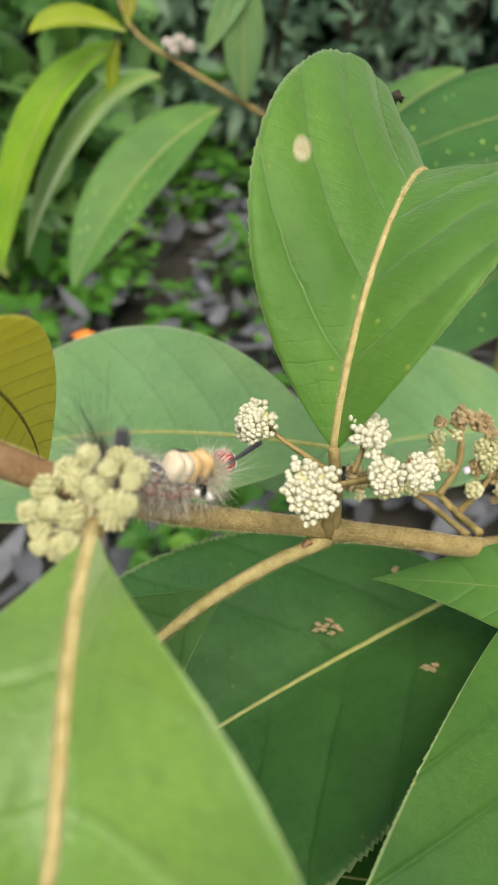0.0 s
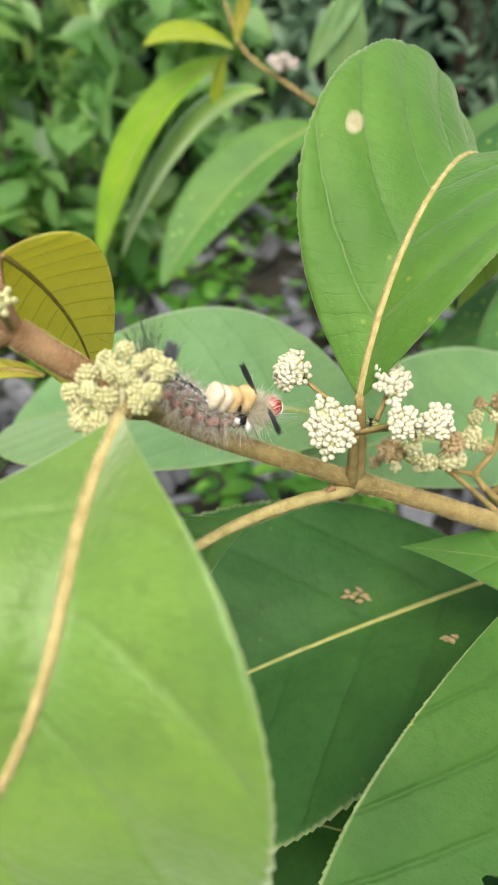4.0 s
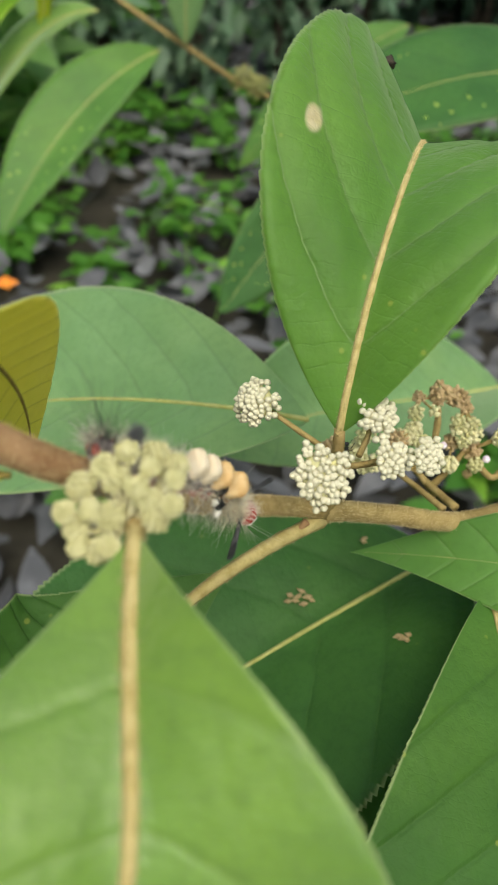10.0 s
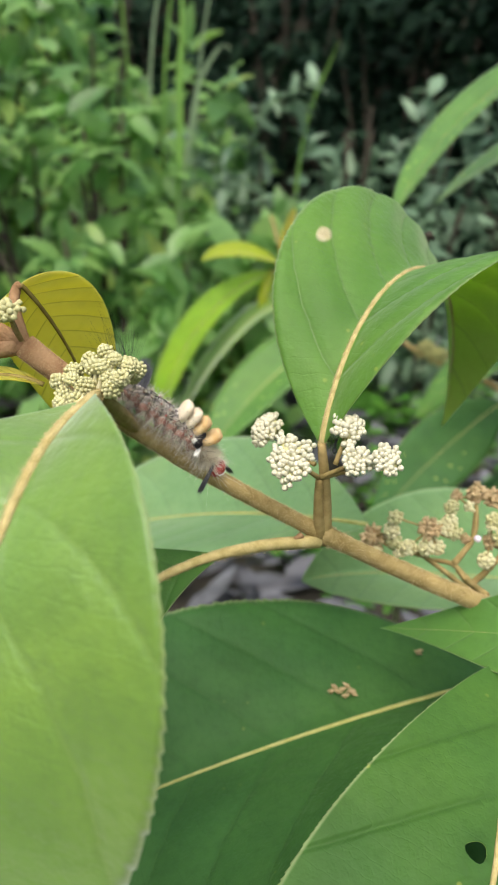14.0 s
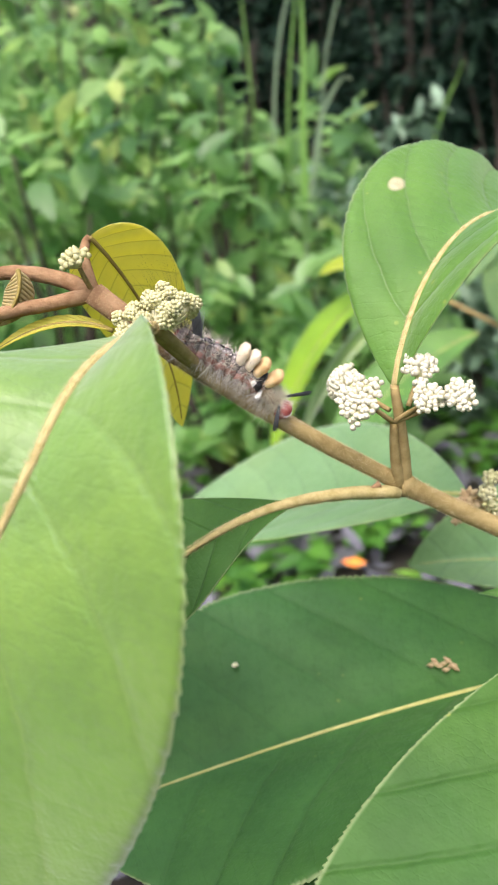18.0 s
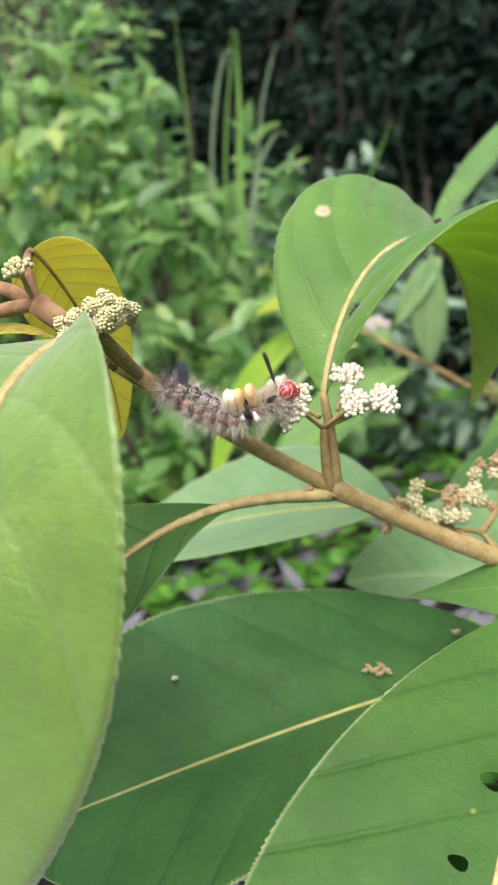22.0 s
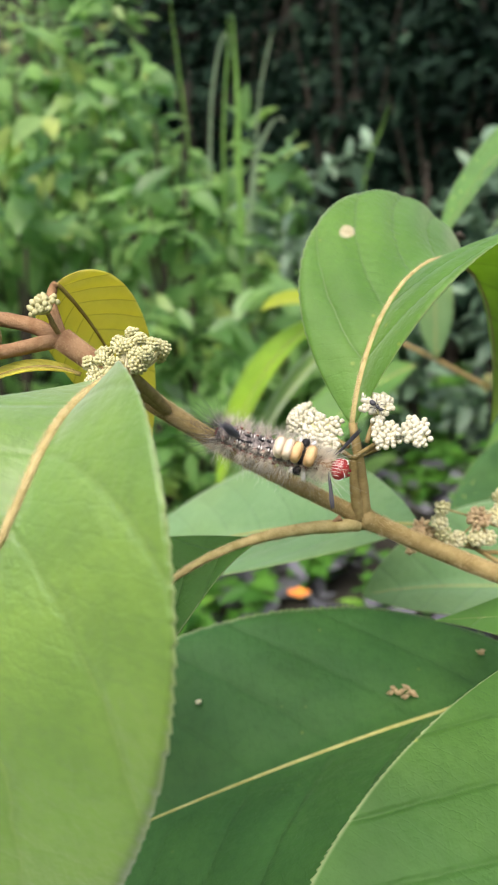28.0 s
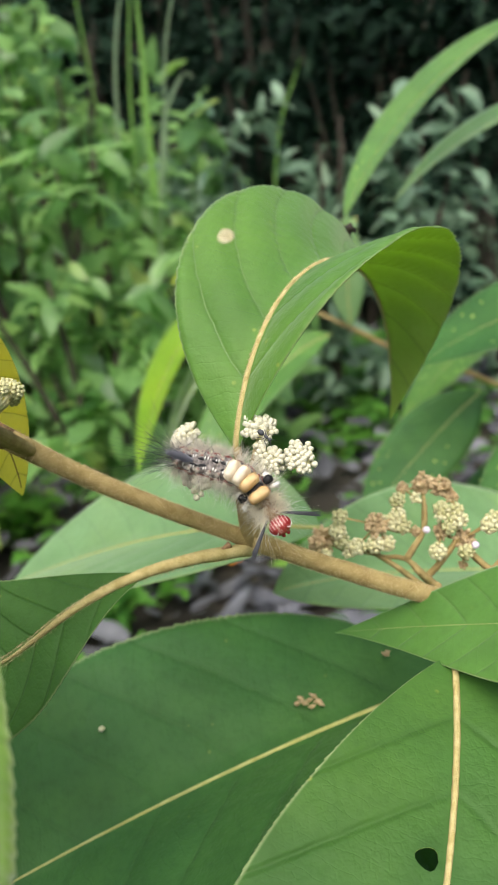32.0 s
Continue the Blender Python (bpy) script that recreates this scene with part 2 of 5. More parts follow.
LIME_TOP = blade_mat("leaf_lime_green", (0.19, 0.36, 0.02), (0.27, 0.45, 0.03), (0.32, 0.46, 0.05), (0.6, 0.9, 0.04), 0.45, 0.5, sheen=0.3, veins=9.0, slant=2.4)
OLIVE_TOP = blade_mat("leaf_young_olive", (0.59, 0.56, 0.12), (0.71, 0.67, 0.17), (0.26, 0.22, 0.05), (0.93, 0.88, 0.17), 0.62, 0.6, veins=12.0, slant=2.0, relief=0.7, rungs=0.35, vein_amount=0.7)
YOUNG_TAN = blade_mat("leaf_unfolding_tan", (0.36, 0.29, 0.12), (0.48, 0.40, 0.19), (0.30, 0.22, 0.08), (0.7, 0.6, 0.2), 0.4, 0.8, veins=14.0, slant=1.6, sheen=0.4)
YELLOW_TOP = blade_mat("leaf_yellow_green", (0.26, 0.34, 0.012), (0.34, 0.42, 0.02), (0.3, 0.36, 0.03), (0.7, 0.8, 0.02), 0.45, 0.55)
RIB = plain_mat("midrib_tan", (0.41, 0.33, 0.12), (0.56, 0.47, 0.21), 420.0, 0.9, 0.0006)
RIB_GREEN = plain_mat("midrib_green", (0.34, 0.34, 0.10), (0.44, 0.44, 0.16), 300.0, 0.8, 0.0002)
OLIVE_RIB = plain_mat("olive_rib", (0.24, 0.18, 0.04), (0.34, 0.27, 0.08), 300.0, 0.8, 0.0002)
STEM = plain_mat("stem_fuzzy_brown", (0.265, 0.195, 0.074), (0.40, 0.305, 0.13), 260.0, 0.95, 0.0005, spec=0.15)
STEM_RED = plain_mat("young_stem_fuzz", (0.23, 0.130, 0.062), (0.37, 0.23, 0.12), 260.0, 0.95, 0.0005, spec=0.15)
FUZZ = plain_mat("stem_hair", (0.62, 0.48, 0.24), (0.74, 0.60, 0.34), 50.0, 0.8, 0.0)
BUD_WHITE = plain_mat("bud_white", (0.57, 0.545, 0.375), (0.71, 0.685, 0.53), 700.0, 0.5, 0.0001, see=0.12, grit=0.15)
BUD_CREAM = plain_mat("bud_cream_yellow", (0.50, 0.48, 0.225), (0.64, 0.62, 0.35), 500.0, 0.8, 0.0001, see=0.15, grit=0.2)
BUD_TAN = plain_mat("dry_flower_tan", (0.42, 0.29, 0.15), (0.68, 0.53, 0.31), 500.0, 0.9, 0.0001, see=0.25)
BUD_LIME = plain_mat("bud_lime", (0.72, 0.68, 0.36), (0.82, 0.79, 0.52), 400.0, 0.8, 0.0001, see=0.3, grit=0.15)
BUD_OLIVE = plain_mat("olive_seed_bud", (0.20, 0.21, 0.07), (0.32, 0.32, 0.12), 300.0, 0.8, 0.0)
PINK = plain_mat("pale_pink_bud", (0.56, 0.48, 0.43), (0.70, 0.63, 0.57), 90.0, 0.8, 0.0)
PEARL = plain_mat("pale_berry", (0.66, 0.52, 0.66), (0.82, 0.74, 0.82), 300.0, 0.3, 0.0)
SOIL = plain_mat("soil", (0.022, 0.020, 0.014), (0.05, 0.045, 0.032), 9.0, 0.95, 0.01)
LITTER = plain_mat("dead_leaf", (0.085, 0.088, 0.095), (0.19, 0.195, 0.21), 14.0, 0.7, 0.001, by_piece=0.75, spec=0.4)
BUSH = foliage_mat("bush_leaf", (0.042, 0.130, 0.030), (0.26, 0.46, 0.14), (0.46, 0.56, 0.14), see=0.45, rough=0.38, spec=0.5)
# the deep shade behind is put into these near-black greens
SHADED_BUSH = foliage_mat("leaf_with_shade_in_colour", (0.003, 0.010, 0.005), (0.012, 0.034, 0.018), (0.036, 0.074, 0.040), see=0.10, rough=0.8, spec=0.1)
GREY_BUSH = foliage_mat("grey_green_leaf", (0.09, 0.17, 0.10), (0.20, 0.31, 0.19), (0.30, 0.41, 0.27), see=0.25, rough=0.45)
HERB = foliage_mat("herb_leaf", (0.04, 0.14, 0.02), (0.11, 0.29, 0.035), (0.2, 0.4, 0.05))
GRASS = foliage_mat("grass_blade", (0.15, 0.32, 0.05), (0.21, 0.40, 0.09), (0.34, 0.4, 0.24))
GRASS_PALE = foliage_mat("grass_blade_pale", (0.18, 0.27, 0.14), (0.26, 0.36, 0.20), (0.42, 0.48, 0.34), spec=0.5, rough=0.35)
WOOD = plain_mat("bush_wood", (0.028, 0.024, 0.016), (0.055, 0.045, 0.03), 30.0, 0.9, 0.002)
ORANGE = plain_mat("orange_petal", (0.75, 0.22, 0.03), (0.85, 0.32, 0.05), 40.0, 0.6, 0.0)


# ---- makers ----
def finish(me, mats, smooth=True):
    for m in mats if isinstance(mats, (list, tuple)) else [mats]:
        me.materials.append(m)
    if smooth:
        me.polygons.foreach_set("use_smooth", [True] * len(me.polygons))
    me.update()
    return me


def under(ob, parent):
    ob.parent = parent
    return ob


def part(name, me, parent, label=""):
    return tagged(under(new(name, me), parent), label)


def bezier(P, s):
    P = [np.array(p) for p in P]
    s = np.asarray(s)[:, None]
    m = (1 - s) ** 3 * P[0] + 3 * s * (1 - s) ** 2 * P[1] + 3 * s * s * (1 - s) * P[2] + s ** 3 * P[3]
    d = 3 * (1 - s) ** 2 * (P[1] - P[0]) + 6 * s * (1 - s) * (P[2] - P[1]) + 3 * s * s * (P[3] - P[2])
    return m, d / np.maximum(np.linalg.norm(d, axis=1, keepdims=True), 1e-9)


def frames_along(T, N0):
    N, n = np.zeros_like(T), np.array(N0, float)
    for i, tv in enumerate(T):
        n = n - tv * (n @ tv)
        n = n / np.linalg.norm(n)
        N[i] = n
    return N, np.cross(T, N)


def tube_data(pts, radii, sides=10, rough=0.0, seed=1):
    pts = np.asarray(pts, float)
    T = np.gradient(pts, axis=0)
    T /= np.linalg.norm(T, axis=1, keepdims=True)
    N, R = frames_along(T, (0.123, 0.31, 0.94))
    rng = np.random.default_rng(seed)
    verts, faces = [], []
    for i in range(len(pts)):
        for k in range(sides):
            a = 2 * math.pi * k / sides
            r = radii[i] * (1 + rough * rng.normal())
            verts.append(pts[i] + r * (math.cos(a) * R[i] + math.sin(a) * N[i]))
    for i in range(len(pts) - 1):
        for k in range(sides):
            a, b = i * sides + k, i * sides + (k + 1) % sides
            faces.append((a, b, b + sides, a + sides))
    faces.append(tuple(reversed(range(sides))))
    faces.append(tuple(range((len(pts) - 1) * sides, len(pts) * sides)))
    return verts, faces


def tube(name, pts, radii, mat, sides=10, rough=0.0, seed=1):
    v, f = tube_data(pts, radii, sides, rough, seed)
    me = bpy.data.meshes.new(name)
    me.from_pydata([tuple(p) for p in v], [], f)
    return finish(me, mat)


def spline(points, n):
    """Smooth points through a few given ones."""
    P = np.array(points, float)
    P = np.vstack([2 * P[0] - P[1], P, 2 * P[-1] - P[-2]])
    out = []
    for i in range(1, len(P) - 2):
        for u in np.linspace(0, 1, n, endpoint=i == len(P) - 3):
            a, b, c, d = P[i - 1:i + 3]
            out.append(0.5 * (2 * b + (c - a) * u + (2 * a - 5 * b + 4 * c - d) * u * u + (3 * b - a - 3 * c + d) * u ** 3))
    return np.array(out)


def blade(name, P, N, roll, width, fold_r, fold_l, ab, start=0.0, top=None, back=None, teeth=0.0, nl=300, nc=15, pucker=0.00045,
          veins=9.0, slant=2.6, wave=0.0, seed=1, holes=()):
    """One leaf blade: midrib along a bezier, two halves folded up from it, a toothed margin, skin bulging between the side veins."""
    rng = np.random.default_rng(seed)
    u = np.linspace(0, 1, nl)
    s = start + (1 - start) * u
    mid, T = bezier(P, s)
    # transport the frame from the foot of the stalk on
    sf = np.linspace(0, 1, 60)
    _, Tf = bezier(P, sf)
    Nf, _ = frames_along(Tf, N)
    Nn = np.stack([np.interp(s, sf, Nf[:, k]) for k in range(3)], 1)
    Nn -= T * (Nn * T).sum(1, keepdims=True)
    Nn /= np.linalg.norm(Nn, axis=1, keepdims=True)
    R = np.cross(T, Nn)
    r = (roll[0] + roll[1] * s)[:, None]
    Nn, R = Nn * np.cos(r) - R * np.sin(r), R * np.cos(r) + Nn * np.sin(r)
    halves = []
    for a, b in (ab[:2], ab[2:]):
        sm = a / (a + b)
        halves.append((u / sm) ** a * ((1 - u) / (1 - sm)) ** b)
    jag = 74 * u + 0.9 * np.sin(23 * u + seed) + 0.5 * np.sin(61 * u)
    fine = 0.25 + 0.75 * np.clip(2.2 * u, 0, 1)
    cols = np.concatenate([-np.linspace(1, 0, nc)[:-1] ** 0.8, [0.0], np.linspace(0, 1, nc)[1:] ** 0.8])
    ph1, ph2 = rng.uniform(0, 6.28, 2)
    grid, reach = np.zeros((nl, len(cols), 3)), np.zeros((nl, len(cols)))
    for j, c in enumerate(cols):
        side = 1 if c > 0 else -1
        fold = (fold_r[0] + fold_r[1] * s) if c > 0 else (fold_l[0] + fold_l[1] * s)
        w = halves[0] if c > 0 else halves[1]
        tooth = 1 + teeth * fine * (0.7 + 0.3 * np.sin(17 * u + 2 * seed)) * ((jag % 1.0) ** 1.3 - 0.4) * np.minimum(1, w * 2) / np.maximum(w, 0.35)
        ww = w * (width[0] if c > 0 else width[1]) * abs(c)
        edge = tooth if abs(c) > 0.99 else 1.0
        reach[:, j] = abs(c) * w
        lift = pucker * np.abs(np.sin(math.pi * (veins * u - slant * reach[:, j] ** 1.15))) ** 0.7 * min(1.0, 3 * abs(c)) * np.minimum(1, w * 1.5) * (1.0 if abs(c) < 0.99 else 0.4)
        lift = lift + wave * np.sin(9 * u + ph1 + side) * abs(c) ** 2 * w
        grid[:, j] = mid + (ww * edge * np.cos(fold))[:, None] * side * R + (ww * edge * np.sin(fold) + lift)[:, None] * Nn
    n_c = len(cols)
    for x, y, ru, rv in holes:
        # points just inside a hole slide out to its rim
        flat = grid.copy()
        for i in range(nl):
            for j in range(n_c):
                du, dv = (u[i] - x) / ru, (cols[j] - y) / rv
                f = math.hypot(du, dv) * (1 + 0.10 * math.sin(3 * math.atan2(dv, du)))
                if 0.45 < f < 1.0:
                    a = np.interp(x + du / f * ru, u, np.arange(nl))
                    b = np.interp(y + dv / f * rv, cols, np.arange(n_c))
                    i0, j0 = min(int(a), nl - 2), min(int(b), n_c - 2)
                    p, q = a - i0, b - j0
                    grid[i, j] = (1 - p) * ((1 - q) * flat[i0, j0] + q * flat[i0, j0 + 1]) + p * ((1 - q) * flat[i0 + 1, j0] + q * flat[i0 + 1, j0 + 1])
    th = 0.00022
    upv = grid.reshape(-1, 3)
    nrm = np.repeat(Nn, n_c, axis=0)
    dnv = upv - th * nrm
    uvs = np.stack([np.repeat(u, n_c), np.tile(cols, nl)], 1)
    faces, mats = [], []
    off = nl * n_c
    for i in range(nl - 1):
        for j in range(n_c - 1):
            if holes:
                hu, hv = (u[i] + u[i + 1]) / 2, (cols[j] + cols[j + 1]) / 2
                if any(((hu - x) / ru) ** 2 + ((hv - y) / rv) ** 2 < 0.72 for x, y, ru, rv in holes):
                    continue
            q = (i * n_c + j, i * n_c + j + 1, (i + 1) * n_c + j + 1, (i + 1) * n_c + j)
            faces.append(q)
            mats.append(0)
            faces.append(tuple(off + k for k in reversed(q)))
            mats.append(1)
    for i in range(nl - 1):
        x, y = i * n_c, (i + 1) * n_c
        faces.append((x, y, y + off, x + off))
        x, y = x + n_c - 1, y + n_c - 1
        faces.append((y, x, x + off, y + off))
        mats += [0, 0]
    me = bpy.data.meshes.new(name)
    me.from_pydata(np.vstack([upv, dnv]).tolist(), [], faces)
    uv = me.uv_layers.new(name="UVMap")
    idx = np.zeros(len(me.loops), np.int32)
    me.loops.foreach_get("vertex_index", idx)
    uv.data.foreach_set("uv", np.vstack([uvs, uvs])[idx].astype(np.float32).ravel())
    far = me.uv_layers.new(name="Reach")
    far.data.foreach_set("uv", np.tile(np.stack([np.repeat(u, n_c), reach.ravel()], 1), (2, 1))[idx].astype(np.float32).ravel())
    finish(me, [top or GREEN_TOP, back or GREEN_UNDER])
    me.polygons.foreach_set("material_index", mats)
    me.update()
    return me, (mid, Nn, T, R)


def leaf(parent, label, P, N, roll, width, fold_r, fold_l, ab, rib=0.0008, rib_mat=None, taper=0.95, **kw):
    """A leaf with its midrib, as a part of the plant."""
    me, (mid, Nn, T, R) = blade("leaf", P, N, roll, width, fold_r, fold_l, ab, **kw)
    ob = part("leaf", me, parent, label)
    st = kw.get("start", 0.0)
    s = np.linspace(0, 0.97, 60)
    m2, _ = bezier(P, s)
    u = np.clip((s - st) / (1 - st), 0, 1)
    lift = np.stack([np.interp(u, np.linspace(0, 1, len(Nn)), Nn[:, k]) for k in range(3)], 1)
    rad = rib * np.maximum(0.28, 1.25 - taper * s)
    part("midrib", tube("midrib", m2 + lift * (rad * 0.25)[:, None], rad, rib_mat or RIB, 8, 0.06), ob)
    return ob


def leaflets(name, places, ways, ups, lengths, widths, mat, droop=0.25, segs=3):
    """Many simple pointed leaves in one mesh: a folded, drooping strip each."""
    verts, faces = [], []
    for p, d, n, ln, wd, dr in zip(places, ways, ups, lengths, widths, droop if hasattr(droop, "__len__") else [droop] * len(places)):
        d = d / np.linalg.norm(d)
        r = np.cross(d, n)
        r = r / max(np.linalg.norm(r), 1e-6)
        n = np.cross(r, d)
        base = len(verts)
        for k in range(segs + 1):
            f = k / segs
            w = wd * (math.sin(math.pi * (0.06 + 0.94 * f) ** 0.8) + 0.02)
            c = p + d * ln * f - n * dr * ln * f * f
            verts += [c - r * w + n * w * 0.3, c, c + r * w + n * w * 0.3]
            if k:
                b = base + 3 * (k - 1)
                faces += [(b, b + 1, b + 4, b + 3), (b + 1, b + 2, b + 5, b + 4)]
    me = bpy.data.meshes.new(name)
    me.from_pydata([tuple(v) for v in verts], [], faces)
    return finish(me, mat)


# ---- ground and background ----
def ground():
    me = bpy.data.meshes.new("ground")
    n = 150
    xs = np.sign(np.linspace(-1, 1, n)) * np.abs(np.linspace(-1, 1, n)) ** 4 * 400
    verts, faces = [], []
    for j in range(n):
        for i in range(n):
            x, y = xs[i], xs[j] + 1.5
            # a planted bank, added to hide the sky, rises behind and to the sides
            k = min(1.0, max(0.0, (y - 3.9) / 4.2, (-x - 3.2) / 4.0, (x - 3.2) / 4.0))
            z = 0.02 * noise.noise((x * 3, y * 3, 0)) - 0.02 + 5.2 * k * k * (3 - 2 * k)
            verts.append((x, y, z))
    for j in range(n - 1):
        for i in range(n - 1):
            a = j * n + i
            faces.append((a, a + 1, a + n + 1, a + n))
    me.from_pydata(verts, [], faces)
    tagged(new("ground", finish(me, SOIL)), "dark soil under leaf litter", "ground", kind="structure")


def unit(rng, n):
    v = rng.normal(size=(n, 3))
    return v / np.linalg.norm(v, axis=1, keepdims=True)


def litter():
    rng = np.random.default_rng(4)
    n = 9000
    x, y = rng.normal(size=n) * 1.7, 1.6 + rng.normal(size=n) * 1.9
    k = np.clip(np.maximum((y - 3.9) / 4.2, np.maximum((-x - 3.2) / 4.0, (x - 3.2) / 4.0)), 0, 1)
    p = np.stack([x, y, 5.2 * k * k * (3 - 2 * k) + rng.uniform(0.0, 0.06, n)], 1)
    d = unit(rng, n)
    d[:, 2] *= 0.25
    up = unit(rng, n) * 0.45 + np.array([0, 0, 1.0])
    ln, wd = rng.uniform(0.04, 0.1, n), rng.uniform(0.012, 0.025, n)
    me = leaflets("leaf_litter", p, d, up, ln, wd, LITTER, droop=rng.uniform(-0.5, 0.5, n), segs=4)
    tagged(new("leaf_litter", me), "grey-brown dead leaves lying on the soil", "leaf litter", kind="stuff")


def herb(place, size, n, mat, rng, label, leaf_len, name="herb", category="herb"):
    """A low herb: thin stems with opposite rounded leaves."""
    root = tagged(new(name), label, category, group="low herbs")
    root.location = place
    P, D, U, L, W = [], [], [], [], []
    for k in range(n):
        a, r, h = rng.uniform(0, 6.28), size * rng.uniform(0.1, 1) ** 0.6, size * rng.uniform(0.25, 0.9)
        tip = np.array([r * math.cos(a), r * math.sin(a), h])
        pts = spline([(0.3 * tip[0], 0.3 * tip[1], -0.02), tip * (0.7, 0.7, 0.6), tip], 3)
        part("stem", tube("stem", pts, np.linspace(0.0022, 0.001, len(pts)), GRASS, 4), root) if k < 4 else None
        for q in range(7):
            b = a + q * 2.4 + rng.normal() * 0.4
            f = rng.uniform(0.45, 1.0)
            P.append(tip * f + rng.normal(size=3) * 0.008)
            D.append(np.array([math.cos(b), math.sin(b), rng.uniform(-0.1, 0.5)]))
            U.append(np.array([rng.normal() * 0.3, rng.normal() * 0.3, 1]))
            ll = leaf_len * rng.uniform(0.6, 1.2)
            L.append(ll)
            W.append(ll * rng.uniform(0.24, 0.36))
    part("foliage", leaflets("foliage", P, D, U, L, W, mat), root)
    return root


def bush(place, radius, height, n, mat, rng, label, leaf_len, wide=0.2, hang=0.3, name="bush"):
    """A bush: woody stems with side twigs and a loose, uneven crown of single leaves."""
    root = tagged(new(name), label, "bush", group="bushes behind")
    root.location = place
    heads = []
    for k in range(7):
        a = rng.uniform(0, 6.28)
        r = radius * rng.uniform(0.15, 0.8)
        tip = np.array([r * math.cos(a), r * math.sin(a), height * rng.uniform(0.6, 0.98)])
        pts = spline([(0.08 * tip[0], 0.08 * tip[1], -0.03), tip * (0.45, 0.45, 0.55), tip], 5)
        part("stem", tube("stem", pts, np.linspace(0.012, 0.004, len(pts)), WOOD, 5), root)
        heads.append(pts)
    P, D, U, L, W = [], [], [], [], []
    clumps = max(10, n // 26)
    for c in range(clumps):
        st = heads[c % len(heads)]
        q = st[rng.integers(len(st) // 4, len(st))]
        o = q + unit(rng, 1)[0] * radius * rng.uniform(0.1, 0.55) * (1, 1, 0.8)
        o[2] = max(0.04, min(o[2], height * 1.05))
        ax = o - q + np.array([0, 0, 0.05])
        ax /= np.linalg.norm(ax)
        for k in range(26):
            f = rng.uniform(-1, 1)
            pt = o + ax * f * leaf_len * 1.6 + rng.normal(size=3) * leaf_len * 0.25
            d = unit(rng, 1)[0] * 0.8 + ax * 0.5 + np.array([0, 0, -hang])
            P.append(pt)
            D.append(d)
            U.append(np.array([rng.normal() * 0.4, rng.normal() * 0.4 - 0.2, 1]))
            ll = leaf_len * rng.uniform(0.55, 1.25)
            L.append(ll)
            W.append(ll * wide * rng.uniform(0.8, 1.25))
    part("crown", leaflets("crown", P, D, U, L, W, mat), root)
    return root


def bank_leaves(name, label, mat, n, xs, ys, size, seed, lift=0.5):
    """The growth that covers the bank: single leaves in drifts."""
    rng = np.random.default_rng(seed)
    x, y = rng.uniform(*xs, n), rng.uniform(*ys, n)
    k = np.clip(np.maximum((y - 3.9) / 4.2, np.maximum((-x - 3.2) / 4.0, (x - 3.2) / 4.0)), 0, 1)
    z = 5.2 * k * k * (3 - 2 * k)
    hump = np.array([0.5 + 0.5 * noise.noise((a * 1.1, b * 1.1, seed)) for a, b in zip(x, y)])
    p = np.stack([x, y, z + lift * hump * rng.uniform(0, 1, n) ** 0.6], 1)
    d = unit(rng, n) + np.array([0, -0.4, -0.2])
    up = unit(rng, n) * 0.6 + np.array([0, -0.4, 0.8])
    ln = size * rng.uniform(0.6, 1.3, n)
    tagged(new(name, leaflets(name, p, d, up, ln, ln * rng.uniform(0.2, 0.34, n), mat)), label, "undergrowth", kind="stuff")


def grass_stalks():
    """Single tall blades: way points in the blade's own upright plane, depth, half width, colour."""
    for way, y, wd, mat in (([(-0.56, 0), (-0.545, 0.5), (-0.535, 0.92), (-0.527, 1.02), (-0.523, 1.23)], 1.70, 0.0085, GRASS),
                            ([(-0.68, 0), (-0.63, 0.6), (-0.602, 0.97), (-0.575, 1.12), (-0.548, 1.19), (-0.535, 1.17)], 1.70, 0.0035, GRASS_PALE),
                            ([(-0.66, 0), (-0.60, 0.6), (-0.575, 0.97), (-0.548, 1.16), (-0.540, 1.24)], 1.72, 0.003, GRASS),
                            ([(-0.60, 0), (-0.545, 0.6), (-0.499, 0.883), (-0.473, 0.951), (-0.435, 0.998), (-0.412, 0.985)], 1.70, 0.0060, GRASS_PALE),
                            ([(-0.56, 0), (-0.52, 0.7), (-0.491, 1.017), (-0.456, 1.153), (-0.435, 1.20)], 1.74, 0.003, GRASS_PALE),
                            ([(-0.86, 0), (-0.87, 0.8), (-0.90, 1.5)], 2.25, 0.005, GRASS), ([(-0.40, 0), (-0.35, 0.8), (-0.25, 1.1)], 2.3, 0.005, GRASS)):
        root = tagged(new("tall_grass"), "tall green grass blade rising among the bushes", "grass", group="tall grass")
        root.location = (way[0][0], y, 0)
        c = spline([(x - way[0][0], 0.0, z) for x, z in way], 8)
        verts, faces = [], []
        for i, q in enumerate(c):
            f = i / (len(c) - 1)
            w = wd * (1 - 0.9 * f ** 5)
            verts += [q + (-w, 0, 0), q + (0, 0.4 * w, 0), q + (w, 0, 0)]
            if i:
                b = 3 * (i - 1)
                faces += [(b, b + 1, b + 4, b + 3), (b + 1, b + 2, b + 5, b + 4)]
        me = bpy.data.meshes.new("blade")
        me.from_pydata([tuple(v) for v in verts], [], faces)
        part("blade", finish(me, mat), root)


